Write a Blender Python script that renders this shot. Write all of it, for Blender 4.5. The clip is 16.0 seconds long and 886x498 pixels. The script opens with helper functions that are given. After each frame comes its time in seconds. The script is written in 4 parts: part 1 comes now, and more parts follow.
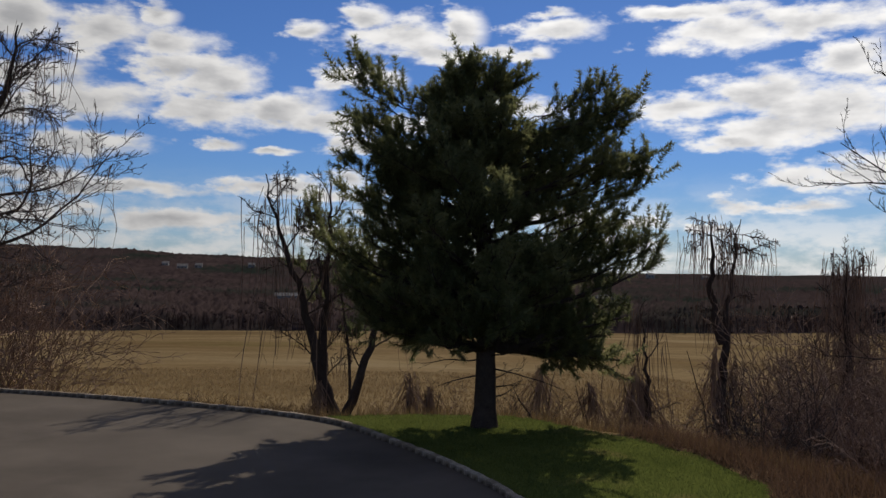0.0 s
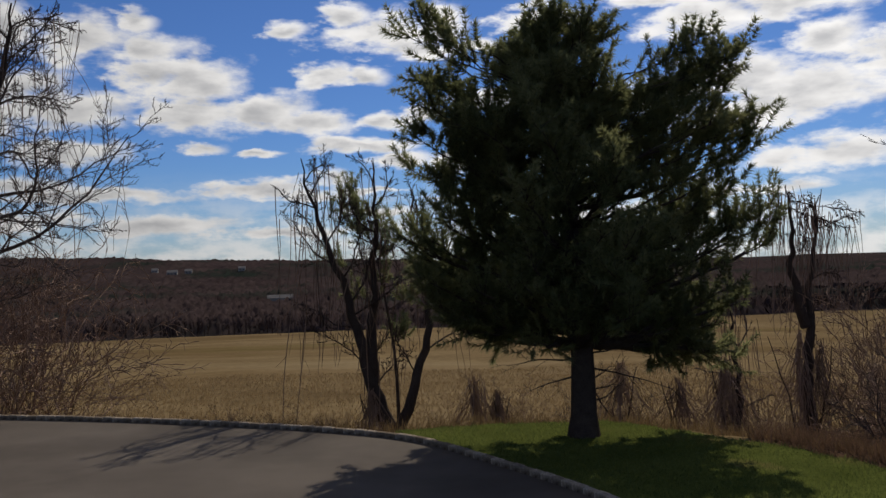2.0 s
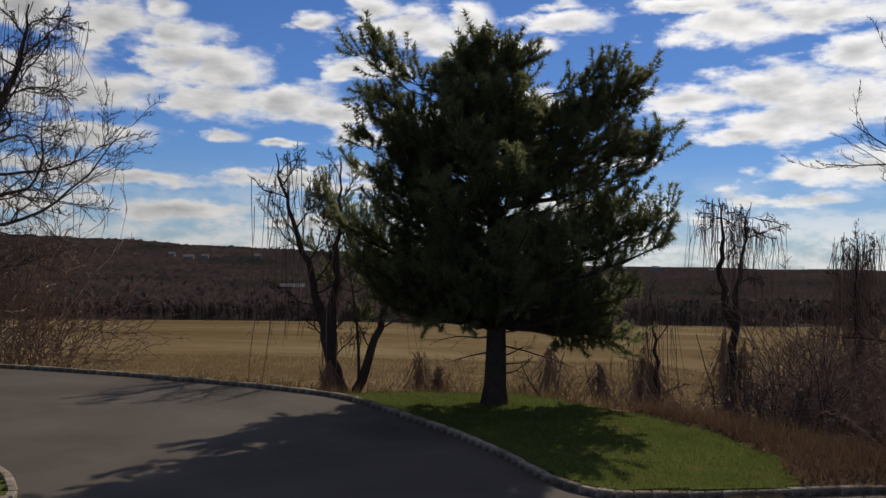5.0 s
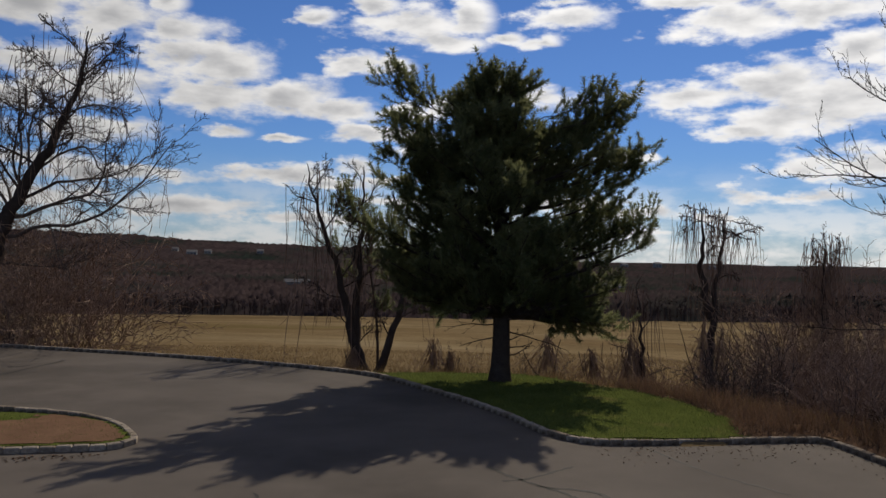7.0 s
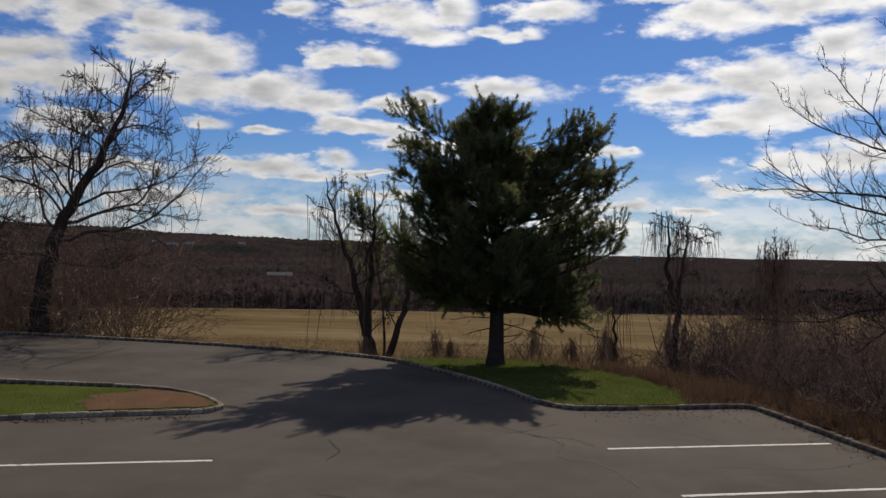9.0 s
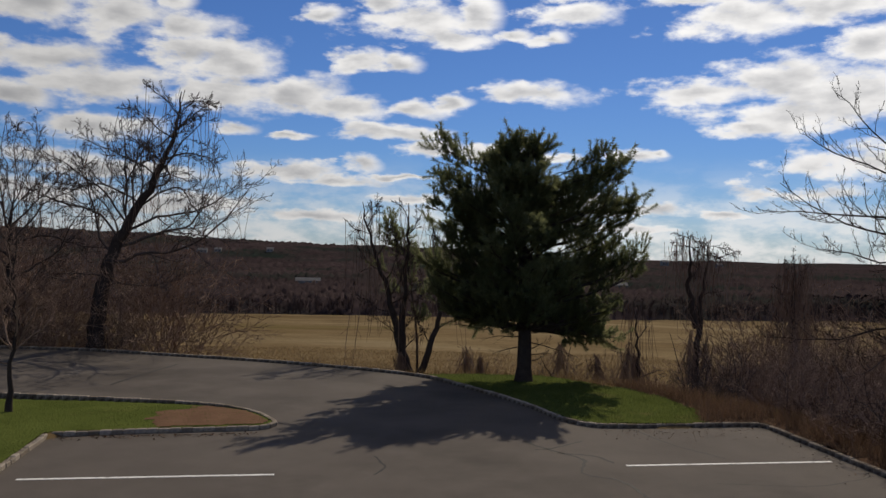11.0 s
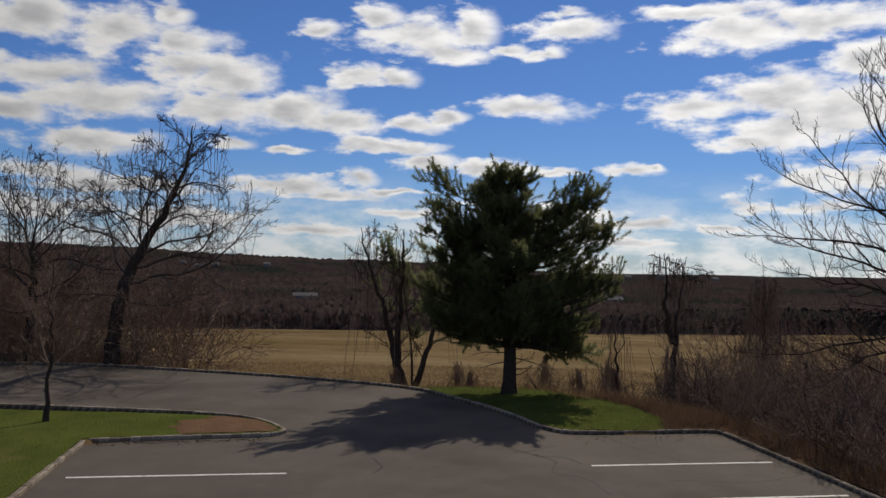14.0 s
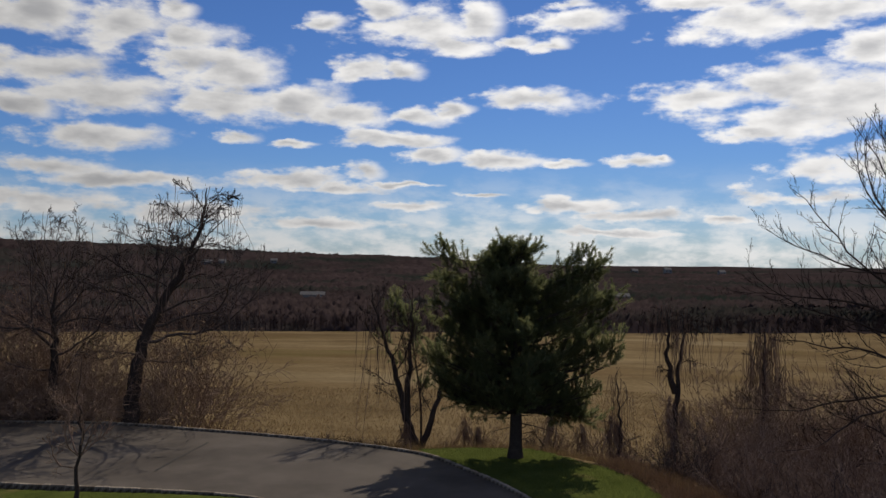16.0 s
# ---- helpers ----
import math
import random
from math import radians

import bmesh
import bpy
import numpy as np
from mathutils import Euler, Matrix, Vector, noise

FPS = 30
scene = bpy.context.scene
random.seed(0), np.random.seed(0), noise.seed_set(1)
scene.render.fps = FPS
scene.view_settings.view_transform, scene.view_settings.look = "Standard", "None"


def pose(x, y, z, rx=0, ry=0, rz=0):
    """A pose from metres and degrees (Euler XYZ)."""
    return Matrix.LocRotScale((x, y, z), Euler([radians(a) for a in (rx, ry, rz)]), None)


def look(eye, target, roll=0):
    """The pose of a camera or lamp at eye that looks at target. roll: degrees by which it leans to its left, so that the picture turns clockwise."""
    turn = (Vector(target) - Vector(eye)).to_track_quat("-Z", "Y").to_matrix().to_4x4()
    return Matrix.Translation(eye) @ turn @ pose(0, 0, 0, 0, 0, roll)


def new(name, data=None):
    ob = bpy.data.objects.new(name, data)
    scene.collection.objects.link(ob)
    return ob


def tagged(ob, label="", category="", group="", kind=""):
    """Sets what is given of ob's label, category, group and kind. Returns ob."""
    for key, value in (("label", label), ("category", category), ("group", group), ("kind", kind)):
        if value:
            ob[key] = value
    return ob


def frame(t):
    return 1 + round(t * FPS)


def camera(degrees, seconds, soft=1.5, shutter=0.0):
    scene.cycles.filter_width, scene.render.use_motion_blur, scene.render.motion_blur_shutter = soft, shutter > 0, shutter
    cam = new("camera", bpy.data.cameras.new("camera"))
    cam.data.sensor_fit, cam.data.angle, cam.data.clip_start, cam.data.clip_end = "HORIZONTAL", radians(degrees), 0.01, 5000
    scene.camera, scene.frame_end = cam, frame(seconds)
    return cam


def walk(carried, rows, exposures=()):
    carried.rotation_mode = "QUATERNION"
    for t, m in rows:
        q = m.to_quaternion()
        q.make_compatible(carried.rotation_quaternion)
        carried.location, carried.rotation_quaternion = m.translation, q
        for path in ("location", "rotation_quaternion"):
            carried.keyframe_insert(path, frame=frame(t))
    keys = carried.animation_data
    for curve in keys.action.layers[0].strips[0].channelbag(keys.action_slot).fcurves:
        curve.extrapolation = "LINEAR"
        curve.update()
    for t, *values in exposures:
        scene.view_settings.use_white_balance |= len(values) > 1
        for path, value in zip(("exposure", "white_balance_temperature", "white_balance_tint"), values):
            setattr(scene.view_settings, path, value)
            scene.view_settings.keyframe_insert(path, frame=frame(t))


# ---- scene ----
cam = camera(56.0, 16.0)
PATH = [
    (0, (0.39, -0.413, 4.338), (0.72, 1.559, 4.368), 0.8),
    (0.5, (-0.592, 0.198, 4.411), (-0.224, 2.164, 4.433), 0.1),
    (1, (-1.441, 1.333, 4.315), (-1.057, 3.296, 4.332), -1.1),
    (1.5, (-1.785, 2.737, 4.252), (-1.41, 4.702, 4.264), -2.3),
    (2, (-1.303, 3.173, 4.155), (-0.947, 5.141, 4.173), -1.7),
    (2.5, (-0.748, 3.208, 4.057), (-0.401, 5.178, 4.089), 0.0),
    (3, (-0.045, 3.065, 3.968), (0.282, 5.038, 4.001), 0.9),
    (3.5, (0.369, 2.519, 3.96), (0.691, 4.493, 3.981), 1.1),
    (4, (0.423, 1.655, 3.905), (0.747, 3.629, 3.92), 1.0),
    (4.2, (0.4, 1.229, 3.9), (0.724, 3.203, 3.916), 1.0),
    (6.3, (-0.216, -2.781, 4.0), (0.087, -0.804, 4.001), 1.2),
    (6.5, (-0.338, -3.164, 4.019), (-0.032, -1.188, 4.02), 1.2),
    (7, (-0.746, -4.256, 4.028), (-0.433, -2.28, 4.029), 1.2),
    (7.5, (-1.321, -5.425, 4.165), (-0.988, -3.453, 4.159), 1.2),
    (8, (-1.753, -6.801, 4.301), (-1.41, -4.831, 4.289), 1.2),
    (8.5, (-2.169, -8.115, 4.431), (-1.817, -6.147, 4.415), 1.3),
    (9, (-2.478, -9.156, 4.47), (-2.119, -7.188, 4.455), 1.3),
    (9.2, (-2.608, -9.491, 4.55), (-2.246, -7.524, 4.529), 1.5),
    (11.5, (-3.06, -11.331, 5.428), (-2.785, -9.35, 5.43), 1.0),
    (12, (-3.032, -11.364, 5.534), (-2.773, -9.38, 5.545), 0.9),
    (12.5, (-2.904, -11.56, 5.529), (-2.653, -9.575, 5.547), 1.0),
    (13, (-3.037, -12.304, 5.553), (-2.775, -10.322, 5.575), 1.2),
    (13.5, (-3.18, -13.174, 5.588), (-2.892, -11.195, 5.613), 1.1),
    (14, (-3.313, -14.346, 5.686), (-3.01, -12.369, 5.714), 1.1),
    (14.5, (-3.345, -15.249, 6.028), (-3.046, -13.272, 6.059), 1.3),
    (15, (-3.375, -15.36, 7.105), (-3.084, -13.382, 7.122), 1.2),
    (15.5, (-3.484, -15.494, 8.459), (-3.193, -13.515, 8.457), 0.8),
    (16, (-3.623, -15.694, 9.234), (-3.335, -13.715, 9.244), 0.7),
]
walk(cam, [(t, look(eye, target, roll)) for t, eye, target, roll in PATH])

# ---- light ----
SUN_AZ, SUN_EL = radians(30), radians(38)
sun = new("sun", bpy.data.lights.new("sun", "SUN"))
sun.data.energy, sun.data.angle, sun.data.color = 4.8, radians(0.55), (1.0, 0.88, 0.71)
sun_way = Vector((math.sin(SUN_AZ) * math.cos(SUN_EL), math.cos(SUN_AZ) * math.cos(SUN_EL), math.sin(SUN_EL)))
sun.matrix_world = look(sun_way * 60, (0, 0, 0))
scene.view_settings.exposure = -0.36

# fair-weather clouds, bank by bank: bearing, height, half width, half height of each puff in degrees
HIGH_WEST_BANK = [(-18.1, 14.5, 4.3, 1.6), (-13.5, 14.2, 4.7, 1.4), (-9.4, 13.8, 3.1, 1.0), (-9.7, 15.4, 1.4, 0.7), (-24.0, 15.0, 5.0, 1.6)]
LONG_WEST_BANK = [(-18.0, 11.1, 4.7, 1.1), (-14.1, 10.0, 4.3, 1.5), (-9.0, 12.2, 2.3, 1.3), (-6.5, 11.8, 3.9, 1.6), (-5.7, 9.9, 4.3, 1.3),
                  (-2.0, 10.0, 3.5, 1.3), (1.8, 9.2, 3.5, 0.85), (5.7, 9.3, 3.1, 0.6), (9.0, 9.8, 1.4, 0.5), (-18.9, 8.7, 2.3, 0.8)]
WEST_SCRAPS = [(-14.3, 7.2, 4.1, 0.95), (-5.9, 7.6, 1.7, 0.4), (-2.0, 7.2, 1.6, 0.25), (-0.2, 15.2, 1.7, 0.55), (2.5, 12.4, 2.3, 0.7), (5.1, 12.3, 1.7, 0.6)]
MIDDLE_CLOUD = [(6.4, 15.1, 4.3, 1.2), (4.0, 16.1, 1.9, 0.85), (10.5, 15.5, 1.7, 1.5), (8.7, 14.0, 3.5, 0.7), (12.8, 14.2, 1.7, 0.4), (15.5, 14.0, 1.3, 0.55)]
MIDDLE_SCRAPS = [(17.2, 15.6, 2.8, 0.95), (16.4, 16.7, 1.9, 0.35), (14.4, 10.3, 3.2, 0.85), (4.9, 7.7, 4.1, 0.5), (7.5, 6.8, 2.1, 0.55), (12.7, 6.4, 3.0, 0.6), (16.2, 6.1, 1.9, 0.3)]
LOW_SCRAPS = [(21.4, 6.2, 1.9, 0.5), (23.0, 6.4, 0.8, 0.3), (2.6, 5.5, 1.6, 0.7), (-1.9, 4.9, 3.5, 0.6), (1.1, 4.4, 3.5, 0.4), (5.7, 4.7, 2.7, 0.2), (6.3, 3.3, 2.7, 0.35), (10.8, 4.0, 1.9, 0.2)]
HORIZON_BANK = [(-17.3, 5.2, 3.5, 0.6), (-12.4, 4.5, 6.6, 0.55), (-17.9, 3.1, 4.7, 0.85), (-8.9, 2.6, 6.6, 0.8), (-0.4, 1.9, 7.0, 0.55),
                (16.6, 3.4, 4.5, 0.45), (21.5, 2.7, 4.3, 0.5), (27.2, 2.4, 1.9, 0.3), (20.0, 1.6, 5.8, 0.3)]
EAST_BANK = [(28.5, 15.0, 4.3, 1.2), (25.7, 16.3, 5.1, 0.6), (33.4, 15.2, 4.7, 1.1), (35.5, 13.0, 2.3, 1.2), (25.7, 10.4, 4.5, 0.8), (30.5, 11.0, 4.3, 1.4),
             (30.9, 8.9, 5.1, 1.25), (34.4, 9.8, 4.3, 2.1), (28.5, 8.0, 2.7, 0.45), (34.8, 5.8, 4.3, 1.1), (38.9, 11.5, 3.5, 1.6), (31.6, 3.8, 4.7, 0.55)]
CLOUDS = HIGH_WEST_BANK + LONG_WEST_BANK + WEST_SCRAPS + MIDDLE_CLOUD + MIDDLE_SCRAPS + LOW_SCRAPS + HORIZON_BANK + EAST_BANK


def nodes_of(tree):
    def add(kind, **given):
        n = tree.nodes.new(kind)
        for key, value in given.items():
            if key in ("op", "blend", "mode"):
                continue
            n.inputs[int(key[1:])].default_value = value
        if "op" in given:
            n.operation = given["op"]
        return n
    return add, tree.links.new


def make_world():
    world = bpy.data.worlds.new("sky")
    scene.world = world
    world.use_nodes = True
    t = world.node_tree
    t.nodes.clear()
    add, link = nodes_of(t)

    def math2(op, a, b=None):
        n = add("ShaderNodeMath", op=op)
        for k, v in ((0, a), (1, b)):
            if v is None:
                continue
            if isinstance(v, (int, float)):
                n.inputs[k].default_value = v
            else:
                link(v, n.inputs[k])
        return n.outputs[0]

    def ramp(value, lo, hi, a=0.0, b=1.0):
        n = add("ShaderNodeMapRange", _1=lo, _2=hi, _3=a, _4=b)
        n.interpolation_type = "SMOOTHSTEP"
        link(value, n.inputs[0])
        return n.outputs[0]

    sky = add("ShaderNodeTexSky")
    sky.sky_type, sky.sun_disc = "NISHITA", False
    sky.sun_elevation, sky.sun_rotation = SUN_EL, SUN_AZ
    sky.air_density, sky.dust_density, sky.ozone_density, sky.altitude = 1.0, 0.1, 4.0, 100
    way = add("ShaderNodeTexCoord").outputs["Generated"]
    xyz = add("ShaderNodeSeparateXYZ")
    link(way, xyz.inputs[0])
    az = math2("MULTIPLY", math2("ARCTAN2", xyz.outputs[0], xyz.outputs[1]), 57.2958)
    el = math2("MULTIPLY", math2("ARCSINE", xyz.outputs[2]), 57.2958)
    flat = add("ShaderNodeCombineXYZ")
    link(az, flat.inputs[0])
    link(el, flat.inputs[1])
    squash = add("ShaderNodeVectorMath", op="MULTIPLY", _1=(0.42, 0.95, 1.0))
    link(flat.outputs[0], squash.inputs[0])
    billow = add("ShaderNodeTexNoise", _2=0.72, _3=9.0, _4=0.58)
    link(squash.outputs[0], billow.inputs[0])
    above = add("ShaderNodeVectorMath", op="ADD", _1=(0.10, 0.55, 0.0))
    link(squash.outputs[0], above.inputs[0])
    higher = add("ShaderNodeTexNoise", _2=0.72, _3=4.0, _4=0.5)
    link(above.outputs[0], higher.inputs[0])
    broad = add("ShaderNodeTexNoise", _2=0.16, _3=4.0, _4=0.5)
    link(squash.outputs[0], broad.inputs[0])
    warp = add("ShaderNodeVectorMath", op="SUBTRACT", _1=(0.5, 0.5, 0.5))
    link(billow.outputs[1], warp.inputs[0])
    wide = add("ShaderNodeVectorMath", op="MULTIPLY", _1=(4.2, 1.5, 0.0))
    link(warp.outputs[0], wide.inputs[0])
    moved = add("ShaderNodeVectorMath", op="ADD")
    link(flat.outputs[0], moved.inputs[0])
    link(wide.outputs[0], moved.inputs[1])
    thick = None
    for a, e, w, h in CLOUDS:
        m = add("ShaderNodeMapping", _1=(a, e, 0), _3=(w, h, 1))
        m.vector_type = "TEXTURE"
        link(moved.outputs[0], m.inputs[0])
        d = add("ShaderNodeVectorMath", op="LENGTH")
        link(m.outputs[0], d.inputs[0])
        v = math2("SUBTRACT", 1.12, d.outputs[1])
        thick = v if thick is None else math2("MAXIMUM", thick, v)
    # the sky goes on with the same kind of clouds outside the named ones
    around = math2("ABSOLUTE", math2("SUBTRACT", az, 9.0))
    away = math2("MAXIMUM", ramp(around, 29, 40), ramp(el, 18.5, 23))
    loose = math2("MULTIPLY", math2("MULTIPLY_ADD", broad.outputs[0], 3.4), 1.0)
    loose.node.inputs[0].links[0].from_node.inputs[2].default_value = -1.75
    thick = math2("MAXIMUM", thick, math2("SUBTRACT", math2("MULTIPLY", math2("ADD", loose, 1.0), away), 1.0))
    dense = math2("ADD", thick, math2("MULTIPLY", math2("SUBTRACT", billow.outputs[0], 0.5), 3.0))
    cover = ramp(dense, -0.22, 0.66)
    veil = math2("MULTIPLY", ramp(el, 6.5, 0.0), ramp(billow.outputs[0], 0.36, 0.62, 0.1, 0.8))
    cover = math2("MAXIMUM", cover, veil)
    # tops catch the sun, thick middles and undersides stay grey
    rise = math2("MULTIPLY", math2("SUBTRACT", billow.outputs[0], higher.outputs[0]), 1.1)
    shade = ramp(math2("SUBTRACT", rise, math2("MULTIPLY", dense, 0.45)), -0.66, -0.02)
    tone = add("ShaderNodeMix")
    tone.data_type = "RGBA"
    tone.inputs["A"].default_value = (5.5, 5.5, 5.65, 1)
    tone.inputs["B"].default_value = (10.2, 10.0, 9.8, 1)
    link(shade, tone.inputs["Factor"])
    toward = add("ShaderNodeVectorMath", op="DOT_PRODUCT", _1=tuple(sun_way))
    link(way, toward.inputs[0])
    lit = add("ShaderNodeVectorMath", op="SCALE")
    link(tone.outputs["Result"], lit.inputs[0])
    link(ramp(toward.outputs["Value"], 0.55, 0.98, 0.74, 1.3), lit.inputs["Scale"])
    # Nishita is in physical units, so it is scaled down to the clouds
    blue = add("ShaderNodeMix")
    blue.data_type, blue.blend_type = "RGBA", "MULTIPLY"
    blue.inputs["Factor"].default_value = 1.0
    blue.inputs["B"].default_value = (SKY * 0.45, SKY * 0.635, SKY * 0.98, 1)
    link(sky.outputs[0], blue.inputs["A"])
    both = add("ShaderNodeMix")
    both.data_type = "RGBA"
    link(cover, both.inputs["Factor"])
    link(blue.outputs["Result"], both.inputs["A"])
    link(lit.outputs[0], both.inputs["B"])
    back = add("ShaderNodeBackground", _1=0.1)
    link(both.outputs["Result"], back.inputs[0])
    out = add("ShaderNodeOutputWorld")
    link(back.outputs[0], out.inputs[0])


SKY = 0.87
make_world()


# ---- materials ----
def material(name, low, high, scale=6.0, fine=60.0, rough=0.9, bump=0.3, deep=0.02, spread=0.0, leaf=0.0, stain=None):
    """Two colours mixed by noise at two scales, with relief; spread: change from piece to piece; leaf: light let through."""
    m = bpy.data.materials.new(name)
    m.use_nodes = True
    t = m.node_tree
    add, link = nodes_of(t)
    shader = t.nodes["Principled BSDF"]
    shader.inputs["Roughness"].default_value = rough
    shader.inputs["Specular IOR Level"].default_value = 0.5 if rough < 0.5 else 0.0 if rough > 0.94 else 0.08
    where = add("ShaderNodeTexCoord").outputs["Object"]
    big = add("ShaderNodeTexNoise", _2=scale, _3=4.0, _4=0.6)
    small = add("ShaderNodeTexNoise", _2=fine, _3=3.0, _4=0.6)
    link(where, big.inputs[0])
    link(where, small.inputs[0])
    mix = add("ShaderNodeMath", op="MULTIPLY_ADD", _1=0.5)
    link(small.outputs[0], mix.inputs[0])
    half = add("ShaderNodeMath", op="MULTIPLY", _1=0.5)
    link(big.outputs[0], half.inputs[0])
    link(half.outputs[0], mix.inputs[2])
    value = mix.outputs[0]
    if spread:
        island = add("ShaderNodeNewGeometry").outputs["Random Per Island"]
        one = add("ShaderNodeObjectInfo").outputs["Random"]
        total = add("ShaderNodeMath", op="ADD")
        link(island, total.inputs[0])
        link(one, total.inputs[1])
        more = add("ShaderNodeMath", op="MULTIPLY_ADD", _1=spread)
        link(total.outputs[0], more.inputs[0])
        link(value, more.inputs[2])
        less = add("ShaderNodeMath", op="SUBTRACT", _1=spread)
        link(more.outputs[0], less.inputs[0])
        value = less.outputs[0]
    ramp = add("ShaderNodeValToRGB")
    ramp.color_ramp.elements[0].position, ramp.color_ramp.elements[1].position = 0.3, 0.7
    ramp.color_ramp.elements[0].color, ramp.color_ramp.elements[1].color = (*low, 1), (*high, 1)
    link(value, ramp.inputs[0])
    colour = ramp.outputs[0]
    if stain:
        (tint, size, lo, hi) = stain
        patch = add("ShaderNodeTexNoise", _2=size, _3=5.0, _4=0.6)
        link(where, patch.inputs[0])
        cut = add("ShaderNodeMapRange", _1=lo, _2=hi)
        link(patch.outputs[0], cut.inputs[0])
        over = add("ShaderNodeMix")
        over.data_type = "RGBA"
        link(cut.outputs[0], over.inputs["Factor"])
        link(colour, over.inputs["A"])
        over.inputs["B"].default_value = (*tint, 1)
        colour = over.outputs["Result"]
    link(colour, shader.inputs["Base Color"])
    if bump:
        b = add("ShaderNodeBump", _0=bump, _1=deep)
        link(small.outputs[0], b.inputs["Height"])
        link(b.outputs[0], shader.inputs["Normal"])
    if leaf:
        through_light = add("ShaderNodeBsdfTranslucent")
        link(colour, through_light.inputs[0])
        two = add("ShaderNodeMixShader", _0=leaf)
        link(shader.outputs[0], two.inputs[1])
        link(through_light.outputs[0], two.inputs[2])
        link(two.outputs[0], t.nodes["Material Output"].inputs[0])
    return m


ASPHALT = material("asphalt", (0.058, 0.049, 0.042), (0.116, 0.100, 0.086), 0.35, 90, 0.9, 0.5, 0.004, stain=((0.042, 0.036, 0.031), 0.16, 0.48, 0.72))
SEALER = material("crack_sealer", (0.018, 0.017, 0.017), (0.035, 0.033, 0.03), 2, 40, 0.7, 0.2)
PAINT = material("line_paint", (0.50, 0.49, 0.46), (0.72, 0.71, 0.68), 1.5, 25, 0.7, 0.2, stain=((0.2, 0.19, 0.18), 6.0, 0.56, 0.7))
GRANITE = material("kerb_granite", (0.12, 0.095, 0.070), (0.44, 0.385, 0.315), 3, 50, 0.95, 0.4, spread=0.25, stain=((0.05, 0.038, 0.028), 2.5, 0.40, 0.62))
MORTAR = material("kerb_mortar", (0.12, 0.11, 0.10), (0.2, 0.19, 0.17), 4, 40)
TURF = material("turf", (0.040, 0.053, 0.012), (0.100, 0.118, 0.030), 0.5, 16, 0.97, 0.8, 0.06, stain=((0.13, 0.10, 0.045), 0.35, 0.56, 0.74))
BLADE = material("grass_blade", (0.054, 0.074, 0.020), (0.132, 0.156, 0.048), 1.0, 12, 0.7, 0, spread=0.25, leaf=0.35)
BARE = material("bare_soil", (0.095, 0.056, 0.036), (0.165, 0.100, 0.064), 1.5, 30, 0.95, 0.6, 0.03)
STRAW = material("dry_grass", (0.115, 0.077, 0.037), (0.25, 0.180, 0.097), 1.0, 10, 0.85, 0, spread=0.3, leaf=0.3)
LITTER = material("leaf_litter", (0.052, 0.032, 0.022), (0.175, 0.110, 0.070), 3, 30, 0.9, 0, spread=0.3, leaf=0.2)
BANK_SOIL = material("littered_soil", (0.045, 0.028, 0.020), (0.120, 0.077, 0.050), 1.2, 22, 0.96, 0.8, 0.05, stain=((0.20, 0.14, 0.085), 0.8, 0.55, 0.7))
BARK = material("bark", (0.028, 0.022, 0.019), (0.075, 0.060, 0.052), 3, 30, 0.95, 0.8, 0.03)
TWIG = material("twig_bark", (0.04, 0.031, 0.028), (0.105, 0.083, 0.072), 2, 20, 0.9, 0, spread=0.15)
RED_TWIG = material("vine_bark", (0.095, 0.062, 0.046), (0.29, 0.198, 0.145), 2, 20, 0.9, 0, spread=0.2)
PINE_BARK = material("pine_bark", (0.028, 0.022, 0.019), (0.08, 0.064, 0.054), 4, 35, 0.95, 0.9, 0.03)
NEEDLE = material("pine_needles", (0.105, 0.122, 0.057), (0.210, 0.220, 0.104), 0.9, 9, 0.6, 0, spread=0.32, leaf=0.6)
WOODS = material("far_woods", (0.044, 0.032, 0.029), (0.100, 0.074, 0.067), 0.02, 0.25, 0.98, 0, spread=0.2)
WOOD_FLOOR = material("woodland_floor", (0.019, 0.0142, 0.0148), (0.054, 0.0405, 0.0405), 0.010, 0.11, 0.98, 0.2, 0.5, stain=((0.016, 0.021, 0.018), 0.006, 0.50, 0.64))
HOUSE_WALL = material("house_wall", (0.16, 0.16, 0.155), (0.26, 0.26, 0.25), 0.2, 2, 0.8, 0)
HOUSE_ROOF = material("house_roof", (0.10, 0.095, 0.09), (0.19, 0.18, 0.17), 0.3, 3, 0.9, 0)
WINDOW = material("window_dark", (0.02, 0.022, 0.025), (0.05, 0.05, 0.055), 0.5, 3, 0.2, 0)


